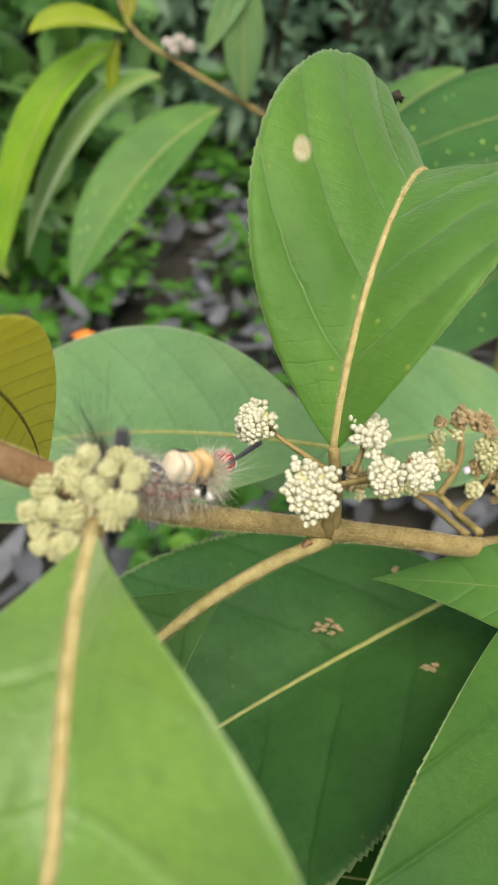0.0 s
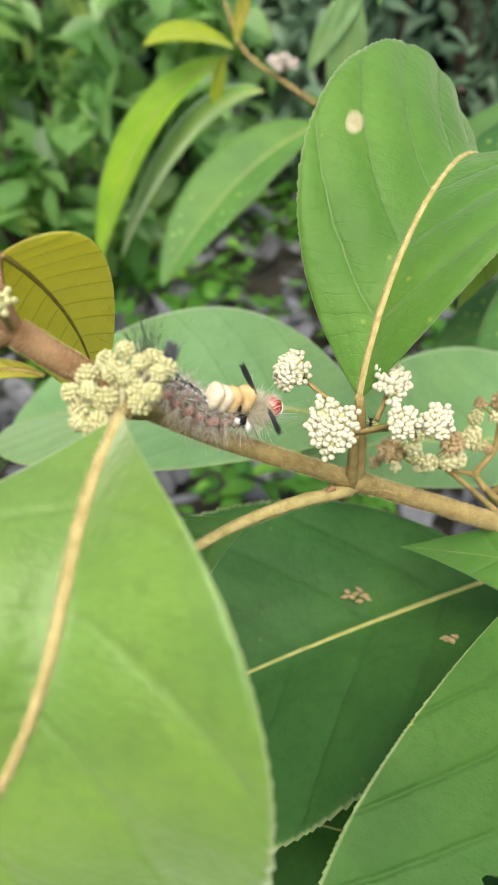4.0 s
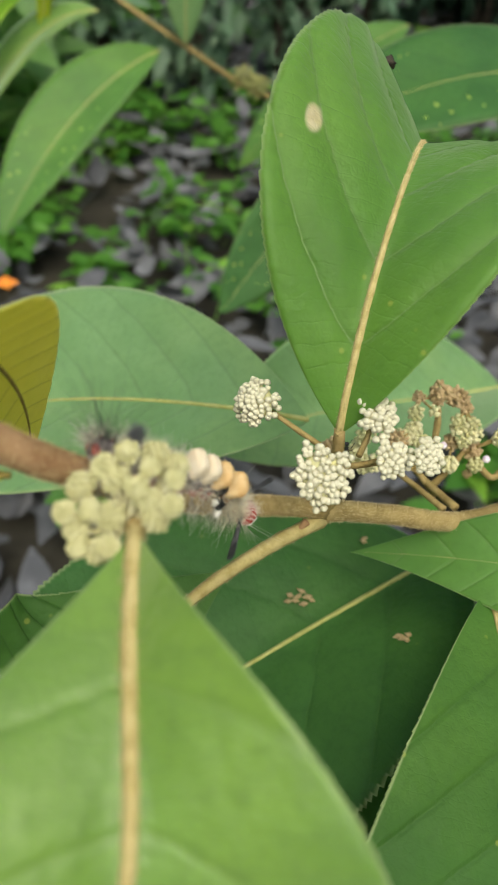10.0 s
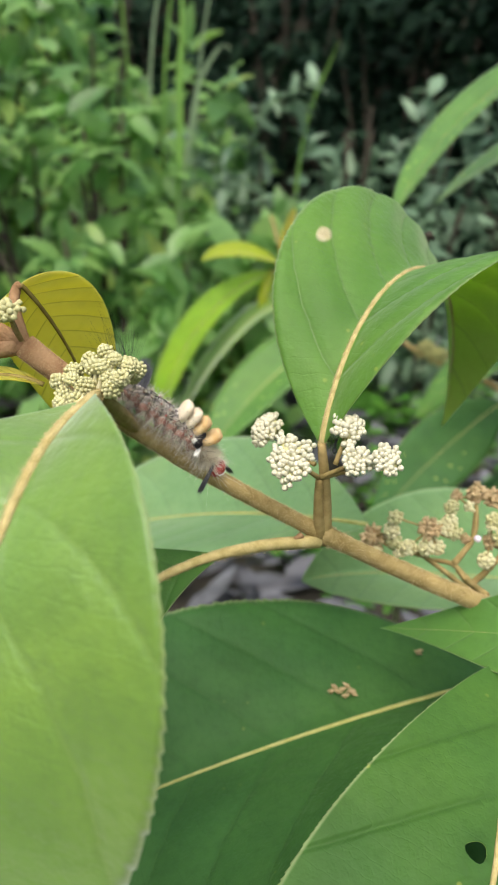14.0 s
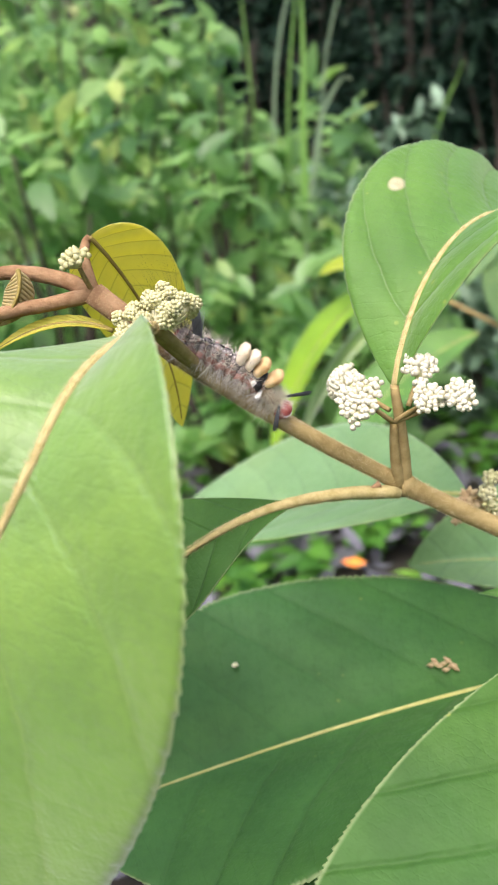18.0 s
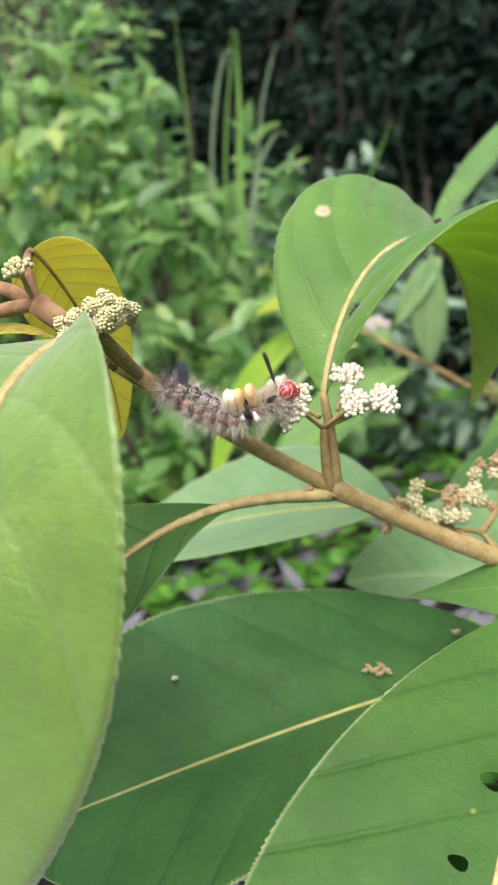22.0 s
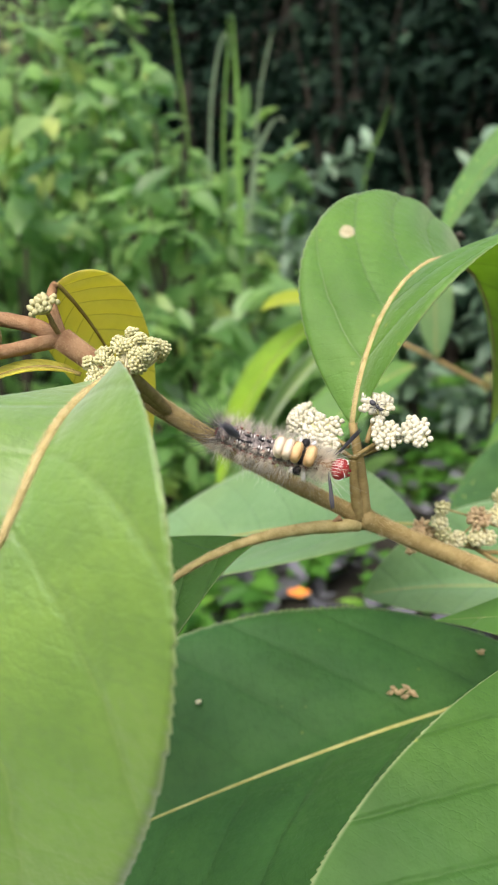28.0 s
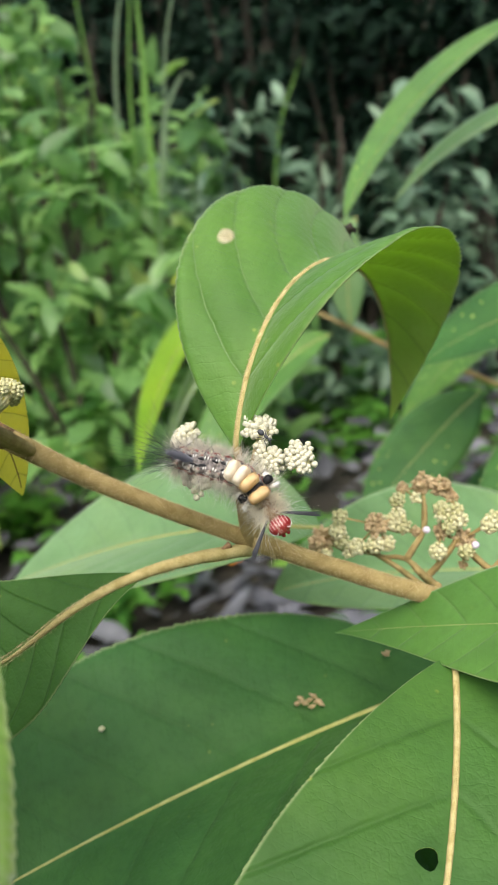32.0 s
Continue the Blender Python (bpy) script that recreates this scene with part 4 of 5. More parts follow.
def shrub():
    rng = np.random.default_rng(21)
    root = tagged(new("shrub"), "flowering shrub branch with fuzzy brown stem and broad toothed leaves", "shrub")
    leaf(root, "large upright green leaf with a buff scar, arching over at its tip", *LEAF_A, start=0.00, top=SCARRED_TOP, veins=9.0, slant=2.2, teeth=0.022, rib=0.00062, wave=0.0008, seed=2, pucker=0.0013)
    leaf(root, "broad bright green leaf beside the bud cluster", *LEAF_B, start=0.00, top=FRESH_TOP, teeth=0.014, wave=0.0012, rib=0.0008, seed=3, veins=7.0, slant=1.5, pucker=0.0006)
    leaf(root, "very large deep green leaf with fallen crumbs on it", *LEAF_C, start=0.00, top=DEEP_TOP, teeth=0.030, wave=0.001, rib=0.0007, seed=4, veins=7.0, slant=1.8, pucker=0.0008, rib_mat=RIB_GREEN)
    leaf(root, "large green leaf with two small eaten holes", [(0.0601, 0.1069, 0.5960), (0.0610, 0.0601, 0.5876), (0.0489, 0.0281, 0.5606), (0.0360, -0.0046, 0.5515)], (0, -0.3, 0.95), (0.160, -0.041), (0.0371, 0.0372),
         (0.081, -0.023), (0.000, 0.000), (0.855, 0.553, 0.764, 0.699), start=0.00, top=MID_TOP, teeth=0.015, wave=0.0008, rib=0.00065, seed=5, nl=640, nc=70, veins=8.0, slant=1.8, pucker=0.0005, holes=((0.348, 0.125, 0.0150, 0.066), (0.478, 0.175, 0.0102, 0.050)))
    leaf(root, "pointed light green leaf above a larger leaf", [(0.1031, 0.0872, 0.6190), (0.0784, 0.0964, 0.6106), (0.0665, 0.1125, 0.6015), (0.0312, 0.1240, 0.5895)], (0, -0.3, 0.95), (0.118, 0.060), (0.0175, 0.0155),
         (0.140, 0.000), (0.000, 0.000), (0.555, 1.138, 0.538, 1.138), start=0.00, top=GREEN_TOP, teeth=0.014, rib=0.0001, seed=6, rib_mat=RIB_GREEN, veins=8.0, slant=1.8, pucker=0.0002)
    leaf(root, "deep green leaf on a long tan stalk", *LEAF_F, start=0.16, top=MID_TOP, teeth=0.018, taper=1.7, rib=0.0013, seed=7, veins=8.0, slant=1.8, pucker=0.0003)
    leaf(root, "wide pale green leaf below the stem", [(0.0241, 0.1618, 0.6016), (-0.0254, 0.1857, 0.5932), (-0.0637, 0.2063, 0.5754), (-0.1211, 0.2145, 0.5511)], (0, -0.4, 0.9), (0.007, -0.123), (0.0434, 0.0437),
         (0.151, 0.101), (0.160, 0.174), (0.914, 0.690, 0.792, 0.483), start=0.00, top=PALE_TOP, teeth=0.014, rib=0.0006, seed=8, rib_mat=RIB_GREEN)
    leaf(root, "wide pale green leaf behind the dry flowers", [(0.1385, 0.2665, 0.5352), (0.0915, 0.2460, 0.5409), (0.0389, 0.2244, 0.5587), (-0.0010, 0.1971, 0.5586)], (0, -0.4, 0.9), (-0.312, 0.487), (0.0394, 0.0393),
         (0.349, 0.308), (0.510, 0.035), (0.620, 0.811, 0.694, 0.708), start=0.00, top=PALE_TOP, teeth=0.014, rib=0.0006, seed=9, rib_mat=RIB_GREEN)
    leaf(root, "young curled olive-yellow leaf at the shoot tip", [(-0.0396, 0.0774, 0.6836), (-0.0383, 0.0789, 0.6816), (-0.0359, 0.1020, 0.6624), (-0.0406, 0.1085, 0.6353)], (-0.3, -0.8, 0.4), (0.151, 0.430), (0.0111, 0.0112),
         (0.000, 0.000), (-0.076, -0.242), (0.669, 0.824, 0.624, 0.858), start=0.00, top=OLIVE_TOP, back=OLIVE_TOP, teeth=0.02, rib=0.00042, seed=10, veins=12.0, slant=2.0, pucker=0.0003, rib_mat=OLIVE_RIB)
    leaf(root, "young narrow yellow-green leaf hanging under the fork", [(-0.0350, 0.0745, 0.6650), (-0.0420, 0.0715, 0.6690), (-0.0485, 0.0670, 0.6680), (-0.0565, 0.0620, 0.6625)], (0.3, -0.3, 0.9), (0.0, 0.0), (0.0022, 0.0022),
         (0.3, 0.0), (0.3, 0.0), (0.7, 0.8, 0.7, 0.8), top=OLIVE_TOP, back=OLIVE_TOP, rib=0.0004, seed=13, rib_mat=OLIVE_RIB, veins=12.0, slant=2.0, pucker=0.0002, teeth=0.02, nl=80)
    leaf(root, "tiny unfolding tan leaf, still curled", [(-0.0500, 0.0668, 0.6785), (-0.0482, 0.0655, 0.6745), (-0.0500, 0.0640, 0.6712), (-0.0535, 0.0620, 0.6680)], (0.5, -0.6, 0.5), (0.0, 0.0), (0.0042, 0.0042),
         (-0.8, 0.0), (-0.8, 0.0), (0.6, 0.9, 0.6, 0.9), top=YOUNG_TAN, back=YOUNG_TAN, rib=0.0004, seed=14, rib_mat=OLIVE_RIB, veins=14.0, slant=1.6, pucker=0.0005, teeth=0.02, nl=120)
    for args, w in ((LEAF_B, 0.0010), (LEAF_A, 0.0007), (LEAF_F, 0.0012)):
        mid = bezier(args[0], np.linspace(0, 0.9, 40))[0]
        part("midrib_fuzz", fuzz_on(mid, np.linspace(1.2, 0.5, 40) * w, 5200, rng, 0.0005), root, "short tan felt on the midrib")
    # shifted and widened to stand in for the shade behind the eaten holes
    leaf(root, "dark green leaf in the shade under the others", [(0.1250, 0.0680, 0.5150), (0.0800, 0.0680, 0.5320), (0.0400, 0.0740, 0.5360), (-0.0100, 0.0860, 0.5200)], (0.0, -0.2, 1.0), (0.0, 0.0), (0.046, 0.046),
         (0.1, 0.0), (0.1, 0.0), (0.7, 0.8, 0.7, 0.8), top=DEEP_TOP, rib=0.0005, seed=12, rib_mat=RIB_GREEN, veins=7.0, slant=1.8, pucker=0.0003, teeth=0.014)
    # woody stem, its forks and leaf stalks
    pts = np.vstack([bezier([(-0.0381, 0.0741, 0.6726), (-0.0130, 0.0788, 0.6515), (-0.0060, 0.0939, 0.6407), (0.0165, 0.1066, 0.6241)], np.linspace(0, 1, 30))[0][:-1], spline([(0.0165, 0.1066, 0.6241), (0.0360, 0.1165, 0.6115), (0.0563, 0.1240, 0.6008), (0.1000, 0.1500, 0.5750), (0.1600, 0.2100, 0.4600), (0.2000, 0.2600, 0.2000), (0.2100, 0.2800, -0.0200)], 8)])
    rad = np.interp(np.arange(len(pts)), [0, 8, 11, 27, 29, 31, 60, len(pts)], [0.0024, 0.0021, 0.0019, 0.0018, 0.0025, 0.0021, 0.0026, 0.006])
    part("stem", tube("stem", pts[7:], rad[7:], STEM, 16, 0.025), root, "fuzzy tan-brown woody stem")
    part("young_stem", tube("young_stem", pts[:8], rad[:8] * 1.005, STEM_RED, 16, 0.03), root, "thick fuzzy reddish-brown stem above the bud cluster")
    part("stem_fuzz", fuzz_on(pts[:50], rad[:50], 15000, rng, 0.0006), root, "short tan felt on the stem")
    fork = tuple(pts[0])
    node = part("node", ball("node", STEM, 0.0030, 0.0026, 0.0028, 16, 12, 0.03), root, "swollen fuzzy node")
    node.location = tuple(pts[29])
    rod(root, "leaf_stalk", [fork, (-0.0460, 0.0740, 0.6760), (-0.0560, 0.0700, 0.6780), (-0.0700, 0.0640, 0.6760)], 0.0018, 0.0013, STEM_RED)
    rod(root, "leaf_stalk", [fork, (-0.0450, 0.0700, 0.6715), (-0.0540, 0.0620, 0.6700), (-0.0680, 0.0520, 0.6640)], 0.0016, 0.0013, STEM_RED)
    rod(root, "leaf_stalk", [fork, (-0.0400, 0.0750, 0.6790), (-0.0405, 0.0770, 0.6825), (-0.0396, 0.0774, 0.6836)], 0.0014, 0.0008, STEM_RED)
    rod(root, "leaf_stalk", [tuple(pts[9]), (-0.0190, 0.0690, 0.6640), (-0.0188, 0.0633, 0.6671)], 0.0014, 0.0012, STEM)
    rod(root, "leaf_stalk", [(0.0168, 0.1066, 0.6235), (0.0166, 0.1050, 0.6360), (0.0154, 0.1038, 0.6480)], 0.0019, 0.00098, STEM)
    rod(root, "leaf_stalk", [LEAF_F[0][0], tuple(0.5 * (np.array(LEAF_F[0][0]) + pts[29])), tuple(pts[29])], 0.0017, 0.0020, STEM)
    ped = (0.0155, 0.1020, 0.6400)
    rod(root, "flower_stalk", [(0.0158, 0.1052, 0.6240), (0.0154, 0.1030, 0.6330), ped], 0.0015, 0.0009, STEM, label="fuzzy flower stalk above the node")
    rod(root, "leaf_scar", [(0.0120, 0.1020, 0.6255), (0.0105, 0.1005, 0.6250)], 0.0009, 0.0004, STEM_RED, 4)
    # flower heads
    white = bud_mesh("white_bud", BUD_WHITE, 0.00070, 1.1)
    wl = "cluster of small white flower buds"
    corymb(root, wl, (0.0106, 0.0925, 0.6476), (-0.25, -0.80, 0.50), 0.0049, 86, white, ped, rng, 0.22, flat=1.15)
    corymb(root, wl, (0.0014, 0.1128, 0.6466), (-0.55, -0.55, 0.60), 0.0044, 74, white, (0.0140, 0.1050, 0.6420), rng, 0.6)
    corymb(root, wl, (0.0240, 0.0972, 0.6468), (0.15, -0.80, 0.55), 0.0034, 40, white, ped, rng, 0.25)
    corymb(root, wl, (0.0300, 0.0972, 0.6474), (0.35, -0.80, 0.50), 0.0034, 40, white, ped, rng, 0.25)
    corymb(root, wl, (0.0213, 0.1025, 0.6520), (0.20, -0.60, 0.75), 0.0036, 44, white, (0.0190, 0.1010, 0.6440), rng, 0.5)
    pale = bud_mesh("greenish_bud", BUD_CREAM, 0.00065, 1.1)
    corymb(root, "little tight head of greenish-white buds", (-0.0380, 0.0690, 0.6795), (-0.1, -0.6, 0.8), 0.0030, 26, pale, fork, rng, 0.6)
    knob_cluster(root, rng, tuple(pts[9]))
    dry_flowers(root, rng)
    return root


def crumbs():
    """Fallen flower bits on the big lower leaf and the arching one."""
    rng = np.random.default_rng(5)
    bits = [tube("fallen_bud", [(0, 0, -0.0011), (0, 0.0001, -0.0006), (0, 0, 0.0), (0.0001, 0, 0.0006), (0, 0, 0.0013 + 0.0003 * k)], [0.00015, 0.00030, 0.00075, 0.0006, 0.00008], BUD_TAN, 8, 0.06, k) for k in range(3)]
    def drop(place, n, spread, slope=(0.0, 0.0)):
        o = Vector(place)
        for k in range(n):
            ob = tagged(new("fallen_bud", bits[k % 3]), "dry tan flower bud fallen on a leaf", "fallen bud", group="fallen buds")
            r, a = spread * 1.9 * math.sqrt((k + 0.4) / n), 2.4 * k + n
            dx, dy = r * math.cos(a), 0.7 * r * math.sin(a)
            put(ob, o + Vector((dx, dy, 0.0006 + 0.0003 * (k % 2) + slope[0] * dx + slope[1] * dy)), Vector((math.cos(3.1 * k), math.sin(3.1 * k), 0.5)))
    drop((0.0217, 0.1289, 0.5630), 8, 0.0021)
    drop((0.0460, 0.1105, 0.5707), 4, 0.0012, (0.45, -0.28))
    drop((0.0431, 0.1454, 0.5685), 2, 0.0008)
    for p, r in (((-0.0343, 0.1133, 0.5632), 0.0010), ((0.0125, 0.0945, 0.5568), 0.0007)):
        ob = tagged(new("pale_speck", ball("pale_speck", BUD_LIME, r, r, 0.6 * r, 8, 6, 0.08)), "pale speck lying on a deep green leaf", "speck")
        ob.location = p
    root = tagged(new("dead_husk"), "small dry brown husk caught on the leaf edge", "husk")
    root.location = (0.0352, 0.1885, 0.6878)
    part("shell", ball("shell", WOOD, 0.0016, 0.0011, 0.0012, 10, 7, 0.18, 3), root)
    for k in range(5):
        a = rng.normal(size=3) * 0.0009
        part("flake", tube("flake", [a, a + rng.normal(size=3) * 0.0009, a + rng.normal(size=3) * 0.0016], [0.0005, 0.0004, 0.0002], WOOD, 5, 0.2, k), root)


def branch_behind():
    """The next shoot of the same kind, half a metre further back, and the leaves that come in from the side."""
    rng = np.random.default_rng(8)
    root = tagged(new("shoot"), "slender shoot with hanging pointed leaves and pale pink buds", "shoot")
    twig = [(-0.1150, 0.6900, 0.6750), (-0.0942, 0.6750, 0.6295), (-0.0550, 0.6550, 0.6070), (-0.0034, 0.6300, 0.5835), (0.0450, 0.6520, 0.5520), (0.1200, 0.6600, 0.5200), (0.2600, 0.7000, 0.4200), (0.3200, 0.7600, -0.0100)]
    rod(root, "stem", twig, 0.0014, 0.0034, STEM, 8, 8)
    z = (0.0, 0.0)
    fresh, young = "long fresh green pointed leaf hanging down", "small yellow-green young leaf"
    bl = dict(nl=40, nc=5, pucker=0.0006, teeth=0.0, rib_mat=RIB_GREEN)
    leaf(root, fresh, [(-0.0973, 0.6328, 0.6268), (-0.1663, 0.6143, 0.6088), (-0.1916, 0.5903, 0.5325), (-0.2050, 0.5651, 0.4688)], (0.2, -0.5, 0.85), z, (0.021, 0.021), (0.3, 0.0), (0.3, 0.0), (0.8, 0.9, 0.8, 0.9), top=LIME_TOP, rib=0.0006, seed=31, **bl)
    leaf(root, fresh, [(-0.0673, 0.6158, 0.6063), (-0.1197, 0.6230, 0.6062), (-0.1736, 0.6098, 0.5240), (-0.1985, 0.6121, 0.4574)], (0.2, -0.5, 0.85), z, (0.021, 0.021), (0.2, 0.0), (0.2, 0.0), (0.8, 0.9, 0.8, 0.9), top=FRESH_TOP, rib=0.0006, seed=32, **bl)
    leaf(root, "wide folded green leaf hanging from the shoot", [(-0.0227, 0.6353, 0.5784), (-0.0700, 0.6000, 0.5680), (-0.1150, 0.5550, 0.5200), (-0.1370, 0.5200, 0.4750)], (0.2, -0.5, 0.85), z, (0.030, 0.026), (0.25, 0.0), (0.3, 0.0), (0.8, 0.9, 0.8, 0.9), top=GREEN_TOP, rib=0.0006, seed=33, **bl)
    leaf(root, fresh, [(-0.0034, 0.6250, 0.5857), (-0.0050, 0.6200, 0.6200), (-0.0040, 0.6240, 0.6500), (-0.0020, 0.6250, 0.6850)], (0.2, -0.9, 0.3), z, (0.016, 0.016), (0.1, 0.0), (0.1, 0.0), (0.8, 0.9, 0.8, 0.9), top=PALE_TOP, rib=0.0005, seed=34, **bl)
    leaf(root, fresh, [(0.0060, 0.6300, 0.6800), (-0.0050, 0.6260, 0.6700), (-0.0220, 0.6180, 0.6450), (-0.0330, 0.6150, 0.6220)], (0.2, -0.9, 0.3), z, (0.011, 0.011), (0.2, 0.0), (0.2, 0.0), (0.8, 0.9, 0.8, 0.9), top=PALE_TOP, rib=0.0005, seed=40, **bl)
    rod(root, "stem", [(-0.0034, 0.6300, 0.5835), (0.0010, 0.6320, 0.6300), (0.0060, 0.6300, 0.6800)], 0.0012, 0.0008, STEM, 6, 6)
    leaf(root, "deep green leaf in the shade behind the stem", [(0.0950, 0.4550, 0.5650), (0.0700, 0.4350, 0.5500), (0.0400, 0.4100, 0.5230), (0.0161, 0.3909, 0.4939)], (0.3, -0.6, 0.7), z, (0.024, 0.024), (0.1, 0.0), (0.1, 0.0), (0.8, 0.9, 0.8, 0.9), top=DEEP_TOP, rib=0.0003, seed=35, **bl)
    leaf(root, young, [(-0.0930, 0.6260, 0.6350), (-0.1200, 0.6150, 0.6480), (-0.1450, 0.6050, 0.6480), (-0.1600, 0.6000, 0.6380)], (0.0, -0.5, 0.85), z, (0.012, 0.012), (0.4, 0.0), (0.4, 0.0), (0.8, 0.9, 0.8, 0.9), top=YELLOW_TOP, back=YELLOW_TOP, rib=0.0006, seed=37, **bl)
    leaf(root, young, [(-0.1000, 0.6300, 0.6300), (-0.1060, 0.6250, 0.6200), (-0.1080, 0.6250, 0.6000), (-0.1090, 0.6230, 0.5800)], (0.2, -0.8, 0.4), z, (0.006, 0.006), (0.5, 0.0), (0.5, 0.0), (0.8, 0.9, 0.8, 0.9), top=YELLOW_TOP, back=YELLOW_TOP, rib=0.0006, seed=38, **bl)
    leaf(root, young, [(-0.0920, 0.6270, 0.6380), (-0.0900, 0.6280, 0.6550), (-0.0840, 0.6270, 0.6700), (-0.0800, 0.6250, 0.6850)], (0.2, -0.8, 0.4), z, (0.006, 0.006), (0.5, 0.0), (0.5, 0.0), (0.8, 0.9, 0.8, 0.9), top=OLIVE_TOP, back=OLIVE_TOP, rib=0.0006, seed=39, **bl)
    pink = bud_mesh("pink_bud", PINK, 0.0013, 1.1)
    for c, wide in (((-0.0480, 0.6560, 0.6200), 0.0050), ((-0.0560, 0.6550, 0.6240), 0.0056), ((-0.0650, 0.6540, 0.6225), 0.0046), ((-0.0600, 0.6530, 0.6180), 0.0040)):
        corymb(root, "pale pink cluster of small buds", c, (0, -0.6, 0.8), wide, 16, pink, (-0.0530, 0.6580, 0.6150), rng, 0.6, core=False)
    olive = bud_mesh("olive_bud", BUD_OLIVE, 0.0020, 1.1)
    for c in ((0.0451, 0.6500, 0.5580), (0.0560, 0.6500, 0.5520)):
        corymb(root, "loose cluster of dull olive seed buds", c, (0, -0.7, 0.7), 0.010, 26, olive, (0.0450, 0.6520, 0.5520), rng, 0.6, core=False)
    side = tagged(new("side_shoot"), "leafy shoot with long green leaves reaching in from the side", "shoot")
    rod(side, "stem", [(0.6500, 0.6000, -0.0200), (0.5000, 0.5800, 0.4000), (0.3000, 0.5600, 0.6700), (0.1900, 0.5400, 0.8000)], 0.006, 0.0020, STEM, 8, 8)
    leaf(side, fresh, [(0.1600, 0.5400, 0.8050), (0.0750, 0.5000, 0.7900), (0.0250, 0.4700, 0.7200), (0.0150, 0.4100, 0.6860)], (-0.3, -0.5, 0.8), z, (0.015, 0.015), (0.3, 0.0), (0.3, 0.0), (0.8, 0.9, 0.8, 0.9), top=GREEN_TOP, rib=0.0003, seed=41, **bl)
    leaf(side, fresh, [(0.1750, 0.5300, 0.7550), (0.1050, 0.5200, 0.7450), (0.0650, 0.5300, 0.7150), (0.0400, 0.5600, 0.6900)], (-0.3, -0.5, 0.8), z, (0.013, 0.013), (0.3, 0.0), (0.3, 0.0), (0.8, 0.9, 0.8, 0.9), top=PALE_TOP, rib=0.0003, seed=42, **bl)
    leaf(side, fresh, [(0.1700, 0.6350, 0.6080), (0.1250, 0.6100, 0.5980), (0.0720, 0.5900, 0.5520), (0.0396, 0.5840, 0.5087)], (-0.2, -0.5, 0.8), z, (0.024, 0.024), (0.15, 0.0), (0.15, 0.0), (0.8, 0.9, 0.8, 0.9), top=GREEN_TOP, rib=0.0004, seed=46, **bl)
    broad = "broad dull green leaf in the shade behind"
    leaf(side, broad, [(0.2200, 0.4300, 0.6300), (0.1600, 0.4100, 0.6400), (0.1000, 0.3950, 0.6300), (0.0550, 0.3900, 0.6000)], (0.0, -0.4, 0.9), z, (0.034, 0.034), (0.1, 0.0), (0.1, 0.0), (0.7, 0.8, 0.7, 0.8), top=DEEP_TOP, rib=0.0003, seed=43, **bl)
    leaf(side, broad, [(0.2300, 0.4600, 0.5500), (0.1700, 0.4200, 0.5600), (0.1200, 0.3700, 0.5500), (0.0850, 0.3300, 0.5200)], (0.0, -0.4, 0.9), z, (0.034, 0.034), (0.1, 0.0), (0.1, 0.0), (0.7, 0.8, 0.7, 0.8), top=DEEP_TOP, rib=0.0003, seed=44, **bl)
    leaf(side, broad, [(0.2300, 0.5000, 0.5000), (0.1700, 0.4800, 0.5200), (0.1200, 0.4500, 0.5100), (0.0700, 0.4200, 0.4800)], (0.0, -0.4, 0.9), z, (0.030, 0.030), (0.1, 0.0), (0.1, 0.0), (0.7, 0.8, 0.7, 0.8), top=DEEP_TOP, rib=0.0003, seed=45, **bl)


# ---- the caterpillar ----
CAT_GREY = plain_mat("caterpillar_skin", (0.07, 0.060, 0.056), (0.36, 0.32, 0.29), 1100.0, 0.7, 0.0002)
CAT_PINK = plain_mat("caterpillar_flank", (0.30, 0.12, 0.095), (0.48, 0.29, 0.235), 600.0, 0.7, 0.0002)
CAT_RED = plain_mat("caterpillar_red", (0.24, 0.04, 0.035), (0.36, 0.10, 0.08), 700.0, 0.7, 0.0001)
CAT_BROWN = plain_mat("caterpillar_brown", (0.16, 0.09, 0.045), (0.42, 0.28, 0.14), 800.0, 0.75, 0.0002)
CAT_WHITE = plain_mat("caterpillar_white_mark", (0.66, 0.64, 0.60), (0.80, 0.78, 0.74), 900.0, 0.6, 0.0001)
HEAD_RED = plain_mat("head_red", (0.26, 0.020, 0.020), (0.38, 0.05, 0.045), 500.0, 0.2, 0.0, spec=0.6)
HAIR_PALE = plain_mat("hair_pale", (0.84, 0.78, 0.64), (0.93, 0.89, 0.78), 90.0, 0.6, 0.0, see=0.45)
HAIR_CREAM = plain_mat("hair_cream", (0.86, 0.80, 0.62), (0.94, 0.90, 0.76), 90.0, 0.6, 0.0, see=0.45)
HAIR_DARK = plain_mat("hair_dark", (0.035, 0.037, 0.040), (0.075, 0.078, 0.084), 90.0, 0.5, 0.0)
HAIR_BROWN = plain_mat("hair_brown", (0.13, 0.12, 0.112), (0.26, 0.245, 0.23), 90.0, 0.6, 0.0, see=0.2)
HAIR_GREY = plain_mat("hair_grey", (0.25, 0.26, 0.30), (0.36, 0.37, 0.42), 300.0, 0.8, 0.0, see=0.3)
BRUSH_TAN = plain_mat("brush_tan", (0.72, 0.49, 0.22), (0.82, 0.62, 0.34), 500.0, 0.9, 0.00005, see=0.2, grit=0.04)
BRUSH_CREAM = plain_mat("brush_cream", (0.82, 0.70, 0.50), (0.89, 0.81, 0.65), 500.0, 0.9, 0.00005, see=0.2, grit=0.03)
WHITE_TUFT = plain_mat("tuft_white", (0.82, 0.81, 0.76), (0.90, 0.89, 0.85), 500.0, 0.8, 0.0)
